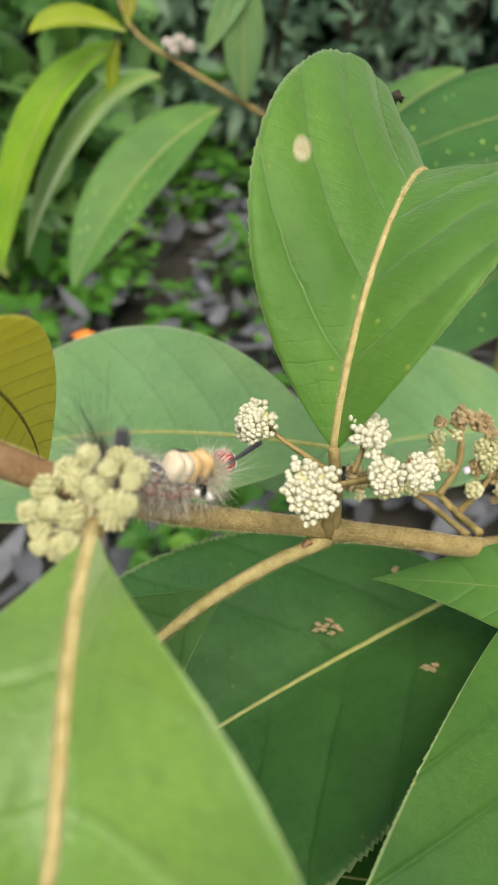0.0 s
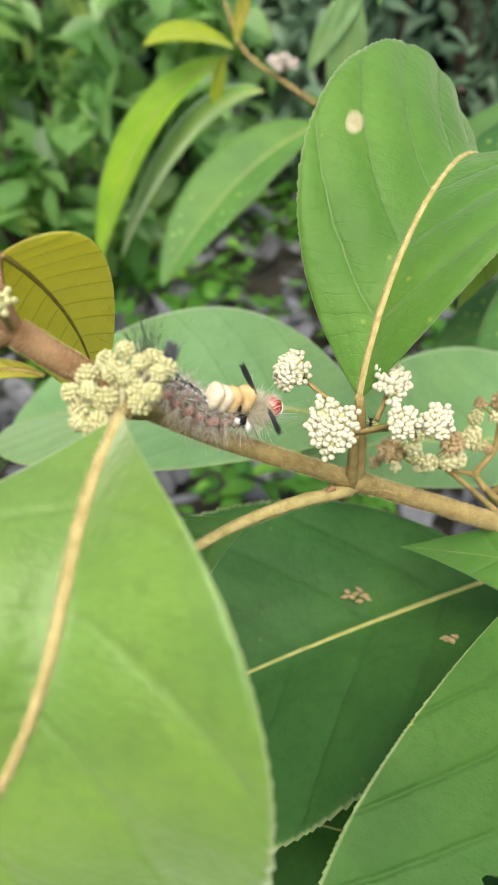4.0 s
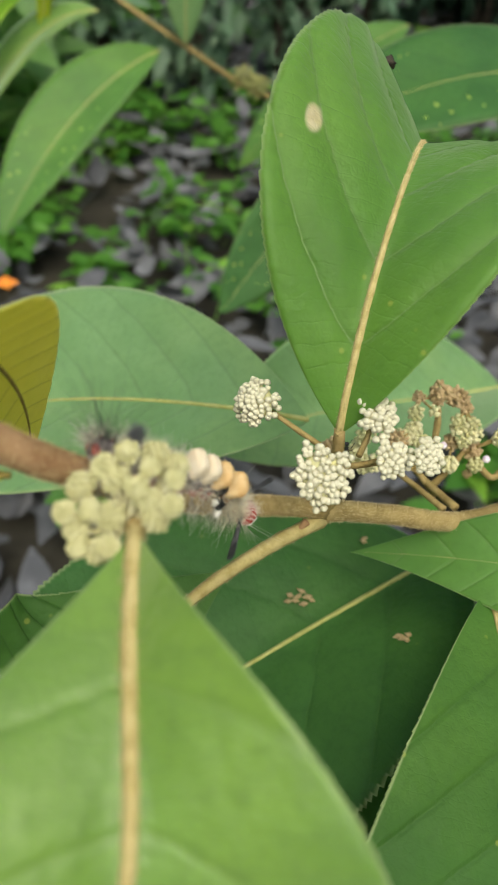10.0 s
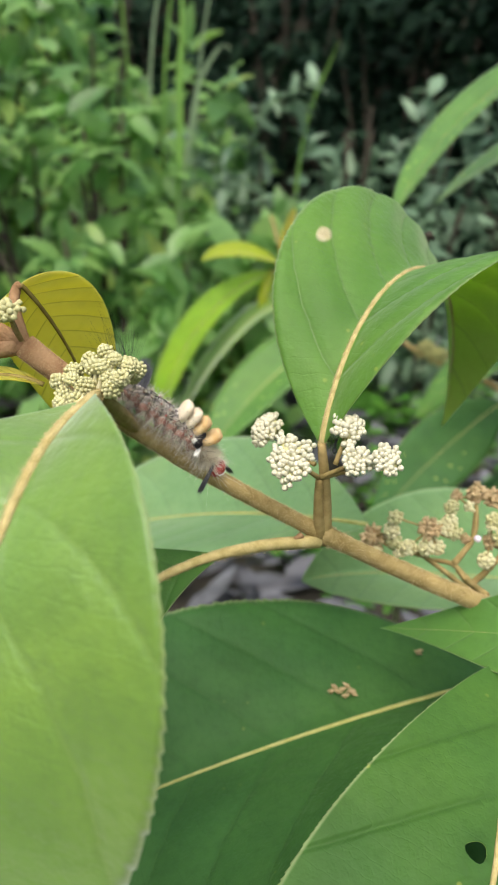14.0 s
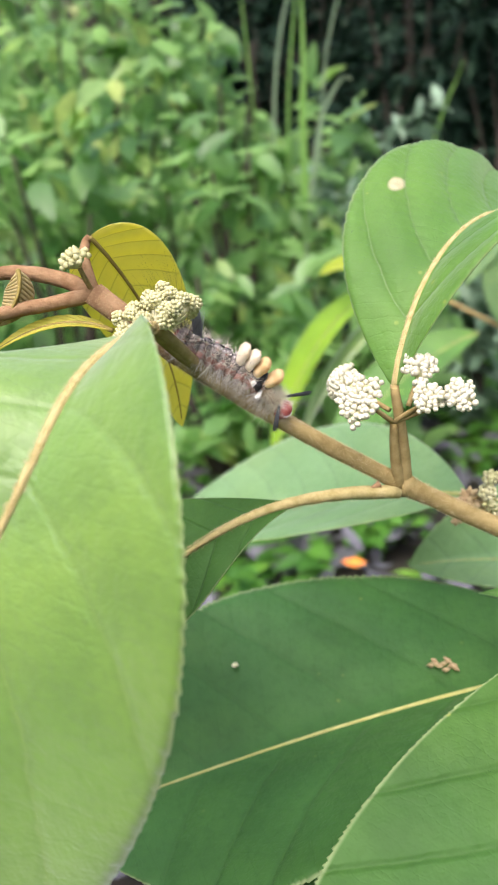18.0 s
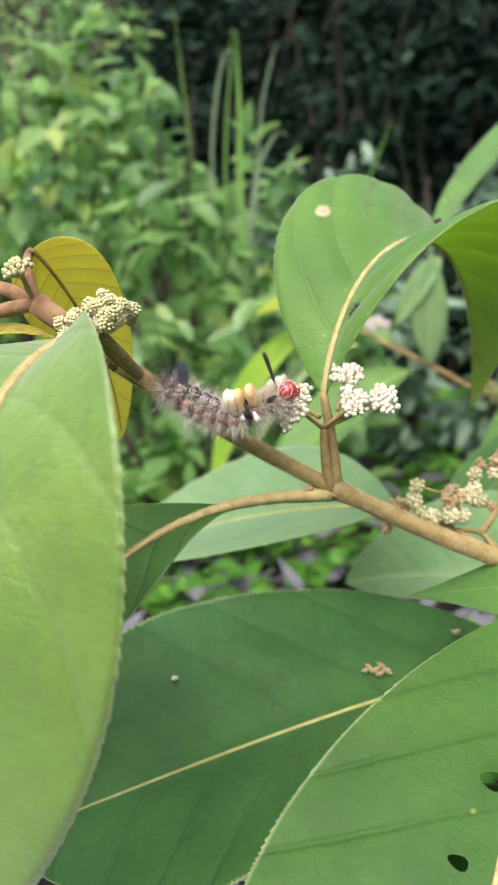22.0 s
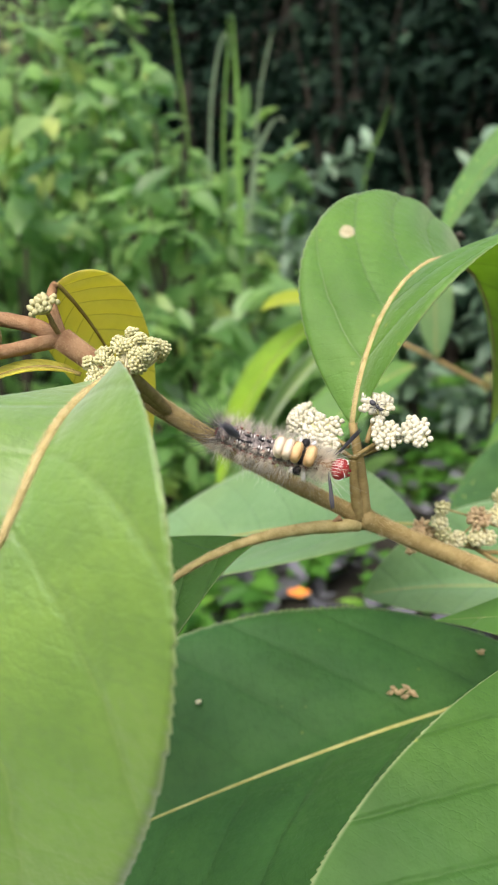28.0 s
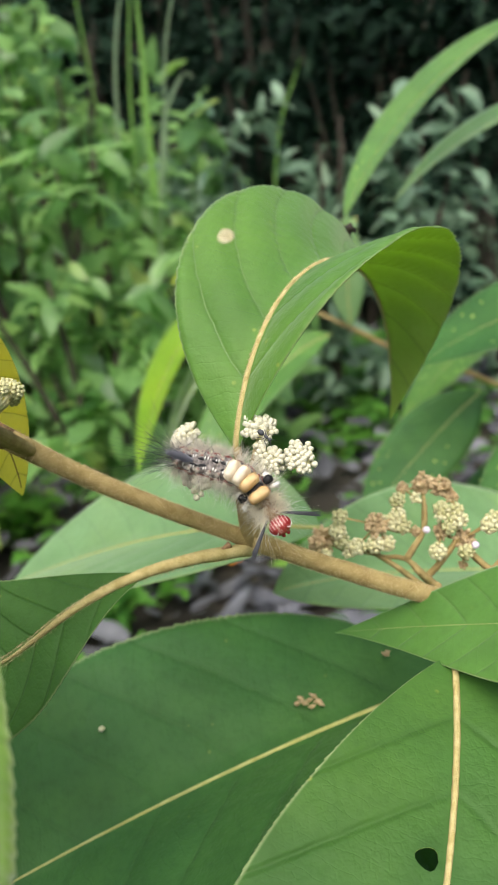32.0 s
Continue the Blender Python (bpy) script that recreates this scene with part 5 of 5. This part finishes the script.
BLACK_VELVET = plain_mat("velvet_black", (0.006, 0.006, 0.007), (0.012, 0.012, 0.013), 500.0, 0.6, 0.0)

SEGMENTS = 12
TAIL = [(0, -0.0216, 0.0806, 0.6631), (1, -0.0216, 0.0802, 0.6627), (2, -0.0211, 0.0811, 0.6638), (3, -0.0209, 0.0807, 0.6637), (6, -0.0205, 0.0808, 0.6637), (7, -0.0204, 0.0808, 0.6639), (8, -0.0220, 0.0807, 0.6641), (9, -0.0237, 0.0796, 0.6648), (10, -0.0239, 0.0792, 0.6644), (12, -0.0190, 0.0812, 0.6630), (13, -0.0198, 0.0809, 0.6638), (18, -0.0214, 0.0785, 0.6627), (19, -0.0204, 0.0791, 0.6619), (20, -0.0158, 0.0816, 0.6572), (20.5, -0.0157, 0.0812, 0.6570), (21, -0.0127, 0.0826, 0.6555), (22, -0.0129, 0.0817, 0.6534), (23, -0.0102, 0.0836, 0.6510), (24, -0.0101, 0.0837, 0.6505), (25, -0.0098, 0.0839, 0.6508), (26, -0.0087, 0.0848, 0.6499), (28.5, -0.0065, 0.0805, 0.6511), (29, -0.0051, 0.0814, 0.6498), (30, 0.0000, 0.0848, 0.6481), (31, 0.0045, 0.0884, 0.6503), (32, 0.0074, 0.0903, 0.6503)]
MIDDLE = [(0, -0.0109, 0.0876, 0.6531), (1, -0.0112, 0.0871, 0.6526), (2, -0.0103, 0.0881, 0.6530), (3, -0.0106, 0.0870, 0.6521), (6, -0.0107, 0.0867, 0.6525), (7, -0.0104, 0.0868, 0.6519), (8, -0.0094, 0.0892, 0.6512), (9, -0.0096, 0.0889, 0.6507), (10, -0.0105, 0.0876, 0.6508), (12, -0.0100, 0.0871, 0.6526), (13, -0.0105, 0.0867, 0.6538), (18, -0.0112, 0.0848, 0.6543), (19, -0.0112, 0.0847, 0.6545), (20, -0.0067, 0.0879, 0.6492), (20.5, -0.0049, 0.0879, 0.6488), (21, -0.0019, 0.0886, 0.6466), (22, -0.0009, 0.0861, 0.6464), (23, 0.0026, 0.0879, 0.6440), (24, 0.0014, 0.0872, 0.6447), (25, 0.0028, 0.0882, 0.6455), (26, 0.0039, 0.0887, 0.6447), (28.5, 0.0051, 0.0836, 0.6468), (29, 0.0075, 0.0850, 0.6475), (30, 0.0129, 0.0877, 0.6489), (31, 0.0194, 0.0904, 0.6498), (32, 0.0199, 0.0895, 0.6464)]
HEAD = [(0, -0.0048, 0.0944, 0.6517), (1, -0.0044, 0.0947, 0.6514), (2, -0.0030, 0.0961, 0.6500), (3, -0.0022, 0.0953, 0.6488), (6, -0.0014, 0.0954, 0.6466), (7, -0.0015, 0.0937, 0.6416), (8, 0.0007, 0.0947, 0.6373), (9, -0.0016, 0.0919, 0.6390), (10, -0.0024, 0.0915, 0.6400), (12, -0.0052, 0.0896, 0.6436), (13, -0.0054, 0.0900, 0.6452), (18, -0.0055, 0.0890, 0.6462), (19, -0.0031, 0.0912, 0.6461), (20, 0.0024, 0.0953, 0.6417), (20.5, 0.0044, 0.0929, 0.6438), (21, 0.0076, 0.0915, 0.6484), (22, 0.0112, 0.0868, 0.6510), (23, 0.0146, 0.0875, 0.6492), (24, 0.0149, 0.0878, 0.6502), (25, 0.0161, 0.0883, 0.6504), (26, 0.0160, 0.0878, 0.6484), (28.5, 0.0160, 0.0847, 0.6431), (29, 0.0190, 0.0871, 0.6482), (30, 0.0232, 0.0887, 0.6495), (31, 0.0321, 0.0906, 0.6492), (32, 0.0270, 0.0852, 0.6386)]
# how far the back leans towards the viewer: seconds, share
LEAN_BACK = [(0, 0.15), (6, 0.15), (9, 0.3), (13, 0.15), (19, 0.3), (21, 0.35), (26, 0.35), (28.5, 1.0), (32, 1.0)]


def pad(name, mat, rx, ry, rz, square=0.7):
    """A pillow shape: an oval with flattened sides."""
    bm = bmesh.new()
    bmesh.ops.create_uvsphere(bm, u_segments=20, v_segments=14, radius=1.0)
    for v in bm.verts:
        c = [math.copysign(abs(q) ** square, q) for q in v.co]
        v.co = Vector((c[0] * rx, c[1] * ry, c[2] * rz))
    me = bpy.data.meshes.new(name)
    bm.to_mesh(me)
    bm.free()
    return finish(me, mat)


def brush(name, mat, rx, ry, rz, n, rng, length, parent, place, label="", way=(0, 0, 1)):
    """A dense tuft of hair: a soft pillow of a core with short hair standing out of it."""
    core = part(name, pad(name, mat, rx, ry, rz), parent, label)
    put(core, place, way)
    d = unit(rng, n)
    d[:, 2] = np.abs(d[:, 2]) * 0.9 + 0.1 * d[:, 2]
    P = np.sign(d) * np.abs(d) ** 0.7 * np.array((rx, ry, rz)) * 0.97
    part("hair", spikes(P, d + np.array((0, 0, 0.7)), rng.uniform(0.4, 1.2, n) * length, 0.00003, mat, bend=0.1), core)
    return core


def pencil(parent, label, n, length, width, mat, rng, seed):
    """A slim club of straight hair along its own z axis, tight at the foot and blunt at the end."""
    a, r = rng.uniform(0, 6.28, n), np.sqrt(rng.uniform(0, 1, n))
    P = np.stack([r * np.cos(a), 0.7 * r * np.sin(a), np.zeros(n)], 1) * width * 0.35
    end = np.stack([r * np.cos(a) * width, 0.7 * r * np.sin(a) * width, np.full(n, length)], 1) + rng.normal(size=(n, 3)) * width * 0.12
    D = end - P
    return part("hair_pencil", spikes(P, D, rng.uniform(0.55, 1.0, n) ** 0.5 * length, 0.00007, mat, bend=0.01, seed=seed), parent, label)


def tuft(rng, root, way, n, length, open_=0.55, droop=0.0):
    """Hair bursting out of one wart: roots and directions."""
    d = np.array(way, float) / np.linalg.norm(way) + rng.normal(size=(n, 3)) * open_
    d[:, 2] -= droop
    d /= np.linalg.norm(d, axis=1, keepdims=True)
    return np.array(root) + rng.normal(size=(n, 3)) * 0.00012, d, length * rng.uniform(0.45, 1.1, n)


def caterpillar():
    rng = np.random.default_rng(77)
    root = tagged(new("caterpillar"), "hairy caterpillar with red head and tan brushes crawling on the stem", "caterpillar")
    segs = []
    for i in range(SEGMENTS):
        f = i / (SEGMENTS - 1)
        r = 0.00262 * (0.72 + 0.28 * math.sin(math.pi * min(1, f * 1.15 + 0.12)) ** 0.6)
        last = i == SEGMENTS - 1
        r *= 0.82 if i == 10 else 1.0
        if last:
            seg = part("head", ball("head", HEAD_RED, 0.00232, 0.0019, 0.00225, 24, 16), root, "shiny red head with white stripes")
            for k in range(7):
                x = (k - 3) * 0.0006
                z = math.sqrt(max(0.05, 1 - (x / 0.00232) ** 2))
                line = [(x, 0.00193 * math.cos(q) * z, 0.00228 * math.sin(q) * z) for q in (2.5, 2.1, 1.7, 1.25)]
                part("stripe", tube("stripe", spline(line, 4), np.full(len(spline(line, 4)), 0.000045), WHITE_TUFT, 5), seg)
            for sx in (-1, 1):
                jaw = part("jaw", ball("jaw", HEAD_RED, 0.0004, 0.0007, 0.0005, 8, 6), seg)
                jaw.location = (0.0005 * sx, 0.0016, -0.0010)
                spot = part("cheek_spot", ball("cheek_spot", WHITE_TUFT, 0.00022, 0.00022, 0.00022, 8, 6), seg, "white cheek spot")
                spot.location = (0.0011 * sx, 0.00140, -0.0003)
                for a, b, c in ((0.9, 1.2, 0.3), (0.45, 1.0, 0.75), (1.25, 0.75, -0.1)):
                    # jagged pale streaks down each cheek
                    line = [(sx * 0.00236 * math.sin(a + q), 0.00194 * math.cos(a + q) * math.cos(c - 0.25 * i_), 0.00229 * math.cos(a + q) * math.sin(c - 0.25 * i_) + 0.0002) for i_, q in enumerate((0.0, 0.12, 0.30))]
                    part("stripe", tube("stripe", spline(line, 3), np.full(len(spline(line, 3)), 0.00008 * b), WHITE_TUFT, 5), seg)
                part("feeler", tube("feeler", [(0.0007 * sx, 0.0013, -0.0012), (0.0008 * sx, 0.0016, -0.0015), (0.0009 * sx, 0.0018, -0.0017)], [0.0002, 0.00015, 0.0001], HEAD_RED, 6), seg)
            P, D, L = tuft(rng, (0, -0.0004, 0.0014), (0, 0.6, 1.0), 150, 0.0025, 0.9)
            part("hair", spikes(P, D, L, 0.000022, HAIR_PALE, bend=0.12, seed=i), seg)
            segs.append(seg)
            continue
        front = i >= 9
        seg = part("body_segment", ball("body_segment", CAT_BROWN if i >= 8 else CAT_GREY, r, 0.0018, r * 0.97, 18, 12, 0.02, i), root)
        warts = []
        for sx in (-1, 1):
            flank = part("flank", ball("flank", CAT_BROWN if front else CAT_PINK, r * 0.45, 0.0013, r * 0.60, 12, 8, 0.05, i), seg, "pinkish flank fold")
            flank.location = (sx * r * 0.68, 0, -r * 0.28)
            for zz, m, rr in ((-0.25, CAT_PINK, 0.00036), (0.36, CAT_RED, 0.00036), (0.82, CAT_RED, 0.00027)):
                a = math.asin(zz)
                w = part("wart", ball("wart", CAT_BROWN if front and zz < 0.8 else m, rr, rr * 1.25, rr, 9, 7, 0.06), seg)
                w.location = (sx * r * 0.97 * math.cos(a), 0.0003 * rng.normal(), r * 0.97 * zz)
                warts.append((np.array(w.location), (sx * math.cos(a), 0.0, zz), zz))
            part("leg", tube("leg", [(sx * r * 0.40, 0, -r * 0.7), (sx * r * 0.42, 0.0002, -r * 1.0), (sx * r * 0.34, 0.0003, -r * 1.2)], [0.0006, 0.0005, 0.0003], CAT_PINK if i < 8 else HEAD_RED, 7), seg)
            if not front and i > 0:
                # black saddle marks edged with white beside the middle of the back
                mark = part("back_mark", ball("back_mark", BLACK_VELVET, 0.00030, 0.00072, 0.00020, 10, 7, 0.08, i), seg, "black mark on the back")
                mark.location = (sx * (0.00045 + 0.0003 * rng.uniform()), 0.0006 * rng.normal(), r * 0.90)
                for yy in (-0.0011 + 0.0004 * rng.uniform(), 0.0006 + 0.0005 * rng.uniform()):
                    fleck = part("white_fleck", ball("white_fleck", CAT_WHITE, 0.00040, 0.00016, 0.00018, 8, 6, 0.12, i), seg, "white fleck on the back")
                    fleck.location = (sx * (0.00085 + 0.0003 * rng.uniform()), yy, r * 0.93)
        if i < 2:
            w = part("wart", ball("wart", CAT_RED, 0.0011, 0.0009, 0.0009, 10, 8, 0.06), seg)
            w.location = (0, -0.0011, 0.0004)
        # coat: fine pale hair bursting from each wart, long and drooping on the flanks, short above
        pale, mixed, dark = [], [], []
        for p, way, zz in warts:
            low = zz < 0.3
            if low:
                mixed.append(tuft(rng, p, (way[0], way[1], way[2] - 0.3), 28, 0.0050, 0.5, 0.10))
            pale.append(tuft(rng, p, (way[0], way[1] + (0.25 if front else -0.05), way[2] - (0.35 if low else 0.0)), 74 if low else 60, 0.0048 if low else (0.0034 if zz < 0.8 else 0.0016), 0.42 if low else 0.6, 0.12 if low else 0.0))
            if zz > 0.3:
                dark.append(tuft(rng, p, way, 9, 0.0036, 0.6))
        join = lambda q: [np.concatenate(c) for c in zip(*q)]
        part("hair", spikes(*join(pale), 0.000024, HAIR_CREAM if front else HAIR_PALE, bend=0.16, seed=i), seg, "fine pale hair from the warts")
        part("hair", spikes(*join(mixed), 0.000022, HAIR_BROWN, bend=0.2, seed=70 + i), seg, "fine brown-grey hair on the flank")
        part("hair", spikes(*join(dark), 0.000020, HAIR_DARK, bend=0.12, seed=40 + i), seg)
        segs.append(seg)
    # four dorsal brushes, from the rear one forwards
    for k, (i, m, dy) in enumerate(((5, BRUSH_CREAM, 0.0004), (6, BRUSH_CREAM, 0.0002), (7, BRUSH_TAN, 0.0001), (8, BRUSH_TAN, 0.0010))):
        brush("brush", m, 0.0021, 0.00108, 0.0023, 900, rng, 0.00040, segs[i], (0, dy, 0.0033), "dense tan hair brush" if k > 1 else "dense cream hair brush", (0, 0.10 * (k - 1.5), 1))
    # thick cream ruff behind the head
    for i in (9, 10):
        n = 420
        a = rng.uniform(-1.9, 1.9, n)
        P = np.stack([np.sin(a) * 0.0019, rng.uniform(-0.0012, 0.0012, n), np.cos(a) * 0.0019], 1)
        part("hair", spikes(P, np.stack([np.sin(a), rng.normal(size=n) * 0.35 + 0.45, np.cos(a) - 0.1], 1), rng.uniform(0.0008, 0.0026, n), 0.000026, HAIR_CREAM, bend=0.12, seed=120 + i), segs[i], "cream hair behind the head")
    band = part("band", pad("band", BLACK_VELVET, 0.0018, 0.0007, 0.0015), segs[8], "velvet black band")
    band.location = (0, -0.0008, 0.0016)
    pencils = []
    for sx in (-1, 1):
        brush("side_tuft", BLACK_VELVET, 0.0008, 0.0009, 0.0009, 130, rng, 0.0004, segs[8], (sx * 0.0030, -0.0010, 0.0010), "black velvet side tuft", (sx, 0, 0.3))
        brush("side_tuft", WHITE_TUFT, 0.00042, 0.0005, 0.0005, 90, rng, 0.0004, segs[8], (sx * 0.0032, -0.0021, 0.0010), "white side tuft", (sx, 0, 0.3))
        brush("side_tuft", WHITE_TUFT, 0.00040, 0.00050, 0.0011, 120, rng, 0.0005, segs[8], (sx * 0.0034, 0.0004, 0.0000), "white paddle-shaped side tuft", (sx * 0.75, 0.15, -0.7))
        pencils.append(pencil(segs[10], "long black hair pencil beside the head", 190, 0.0084, 0.00062, HAIR_DARK, rng, 60 + sx))
        # long thin pale hair fanning ahead of the head
        n = 22
        P = np.array((sx * 0.0018, 0.0002, 0.0000)) + rng.normal(size=(n, 3)) * 0.0005
        part("hair", spikes(P, np.stack([sx * 0.7 + rng.normal(size=n) * 0.4, 0.8 + rng.normal(size=n) * 0.3, 0.3 + rng.normal(size=n) * 0.5], 1), rng.uniform(0.004, 0.0095, n), 0.000018, HAIR_PALE, bend=0.12, seed=90 + sx), segs[10])
    # tail: flat slate brush and a fan of long hair
    n = 260
    P = np.stack([rng.normal(size=n) * 0.00025, rng.normal(size=n) * 0.00045, np.full(n, 0.0018)], 1)
    part("tail_brush", spikes(P, np.stack([rng.normal(size=n) * 0.03 + P[:, 0] * 70, rng.normal(size=n) * 0.03 - 0.55 + P[:, 1] * 150, np.ones(n)], 1), rng.uniform(0.0048, 0.0066, n), 0.00005, HAIR_GREY, bend=0.02), segs[1], "upright slate-grey tail brush")
    n = 75
    for sx in (-1, 1):
        P = np.array((sx * 0.0010, -0.0004, 0.0010)) + rng.normal(size=(n, 3)) * 0.0008
        part("hair_pencil", spikes(P, np.stack([sx * 0.2 + rng.normal(size=n) * 0.3, -0.8 + rng.normal(size=n) * 0.35, 0.75 + rng.normal(size=n) * 0.35], 1), rng.uniform(0.006, 0.0165, n), 0.000022, HAIR_DARK, bend=0.06, seed=80 + sx), segs[0], "fan of long dark tail hair")
        P, D, L = tuft(rng, (sx * 0.0014, -0.0008, 0.0002), (sx * 0.7, -0.7, 0.1), 70, 0.0048, 0.4)
        part("hair", spikes(P, D, L, 0.000022, HAIR_PALE, bend=0.12, seed=180 + sx), segs[0], "pale tail hair")
    return root, segs, pencils


def body_line(tail, middle, head):
    """Places along the body from three points, at even steps."""
    pts = spline([tail, middle, head], 20)
    d = np.concatenate([[0], np.cumsum(np.linalg.norm(np.diff(pts, axis=0), axis=1))])
    s = np.linspace(0, d[-1], SEGMENTS)
    q = np.stack([np.interp(s, d, pts[:, k]) for k in range(3)], 1)
    return q, np.gradient(q, axis=0)


def ant():
    root = tagged(new("ant"), "small black ant walking over the upright leaf", "ant")
    for name, y, rx, ry in (("head", 0.0013, 0.00042, 0.00048), ("thorax", 0.0003, 0.00034, 0.00062), ("abdomen", -0.0011, 0.00058, 0.00085)):
        ob = part(name, ball(name, HAIR_DARK, rx, ry, rx * 0.95, 12, 8), root)
        ob.location = (0, y, 0.0007)
    for sx in (-1, 1):
        for k, yy in enumerate((0.0011, 0.0, -0.0011)):
            part("leg", tube("leg", [(sx * 0.0002, 0.0003 + 0.0002 * (1 - k), 0.0006), (sx * 0.0009, 0.6 * yy, 0.0010), (sx * 0.0015, 1.3 * yy, 0.0)], [0.00008, 0.00007, 0.00005], HAIR_DARK, 5), root)
        part("feeler", tube("feeler", [(sx * 0.0002, 0.0016, 0.0009), (sx * 0.0006, 0.0022, 0.0012), (sx * 0.0008, 0.0027, 0.0009)], [0.00006, 0.00005, 0.00004], HAIR_DARK, 5), root)
    return root


def facing(place, forward, up):
    f = Vector(forward).normalized()
    r = f.cross(Vector(up)).normalized()
    u = r.cross(f)
    return Matrix(((r.x, f.x, u.x, place[0]), (r.y, f.y, u.y, place[1]), (r.z, f.z, u.z, place[2]), (0, 0, 0, 1)))


def motions():
    base = Vector(MIDDLE[0][1:])
    rows, each = [], [[] for _ in range(SEGMENTS)]
    lt, lv = [r[0] for r in LEAN_BACK], [r[1] for r in LEAN_BACK]
    for a, b, c in zip(TAIL, MIDDLE, HEAD):
        t = a[0]
        q, way = body_line(a[1:], b[1:], c[1:])
        k = float(np.interp(t, lt, lv))
        up = Vector((0.1 * k, -k, 1.0 - 0.45 * k))
        rows.append((t, pose(*b[1:])))
        for i in range(SEGMENTS):
            ahead = 0.0007 * Vector(way[i]).normalized() if i == SEGMENTS - 1 else Vector()
            each[i].append((t, facing(Vector(q[i]) - Vector(b[1:]) + ahead, way[i], up)))
    walk(worm, rows)
    for seg, r in zip(worm_parts, each):
        walk(seg, r)
    # the two hair pencils swing with the front of the body: seconds, direction
    for ob, sx, sweep in ((pencils[0], -1, ((0, -0.3, -0.8, 0.5), (3, -0.4, -0.5, 0.7), (6, -0.4, -0.3, 0.9), (9, -0.6, 0.4, 0.6), (13, -0.35, 0.92, 0.0), (19, -0.6, 0.5, 0.6), (22, -0.3, 0.2, 0.95), (26, -0.3, 0.2, 0.95), (28.5, -0.75, 0.5, 0.3), (32, -0.75, 0.6, 0.2))),
                          (pencils[1], 1, ((0, 0.25, 0.95, 0.3), (2.5, 0.9, 0.3, 0.2), (4.5, 0.8, -0.55, 0.0), (6, 0.62, -0.78, 0.0), (8, 0.95, -0.1, -0.2), (13, 0.8, 0.1, -0.6), (19, 0.9, 0.1, 0.0), (20.5, 0.9, 0.1, 0.2), (22, 0.9, 0.05, 0.42), (24.5, 0.93, 0.1, 0.1), (25.2, 0.93, 0.1, 0.1), (26, 0.5, -0.8, 0.3), (28.5, 0.75, 0.5, 0.2), (32, 0.75, 0.6, 0.2)))):
        walk(ob, [(t, Matrix.Translation((sx * 0.0015, 0.0010, 0.0010)) @ facing((0, 0, 0), Vector((x, y, z)).cross(Vector((0.2, 0.1, 1.0))), (x, y, z))) for t, x, y, z in sweep])
    up = (-0.25, -0.85, 0.45)
    walk(bug, [(t, facing(p, w, up)) for t, p, w in (
        (0.0, (0.0185, 0.1085, 0.6380), (0, 0.1, 1)), (13.5, (0.0188, 0.1080, 0.6420), (0, 0.1, 1)), (14.6, (0.0180, 0.1045, 0.6530), (0.2, 0.1, 1)), (15.2, (0.0178, 0.1048, 0.6535), (-0.3, 0.3, 1)),
        (16.2, (0.0120, 0.1160, 0.6640), (-0.8, 0.5, 0.8)), (17.4, (0.0000, 0.1235, 0.6760), (-0.6, 0.3, 1)), (18.2, (0.0022, 0.1232, 0.6796), (0.6, 0.3, 1)), (19.0, (0.0083, 0.1345, 0.6893), (1, 0.2, 0.1)),
        (20.0, (0.0175, 0.1290, 0.6805), (1, -0.3, -0.6)), (21.5, (0.0290, 0.1180, 0.6775), (0.4, 0.2, 1)), (22.0, (0.0222, 0.1105, 0.6660), (-0.6, -0.3, -0.8)), (23.0, (0.0165, 0.1020, 0.6540), (-0.6, -0.2, -0.8)),
        (24.5, (0.0180, 0.1005, 0.6535), (0.7, -0.2, -0.3)), (26.5, (0.0195, 0.1000, 0.6530), (0.7, -0.3, -0.5)), (29.0, (0.0230, 0.0985, 0.6525), (0.7, -0.3, -0.5)), (32.0, (0.0235, 0.0980, 0.6520), (0.7, -0.3, -0.5)))])


background()
shrub()
crumbs()
branch_behind()
worm, worm_parts, pencils = caterpillar()
bug = ant()
motions()
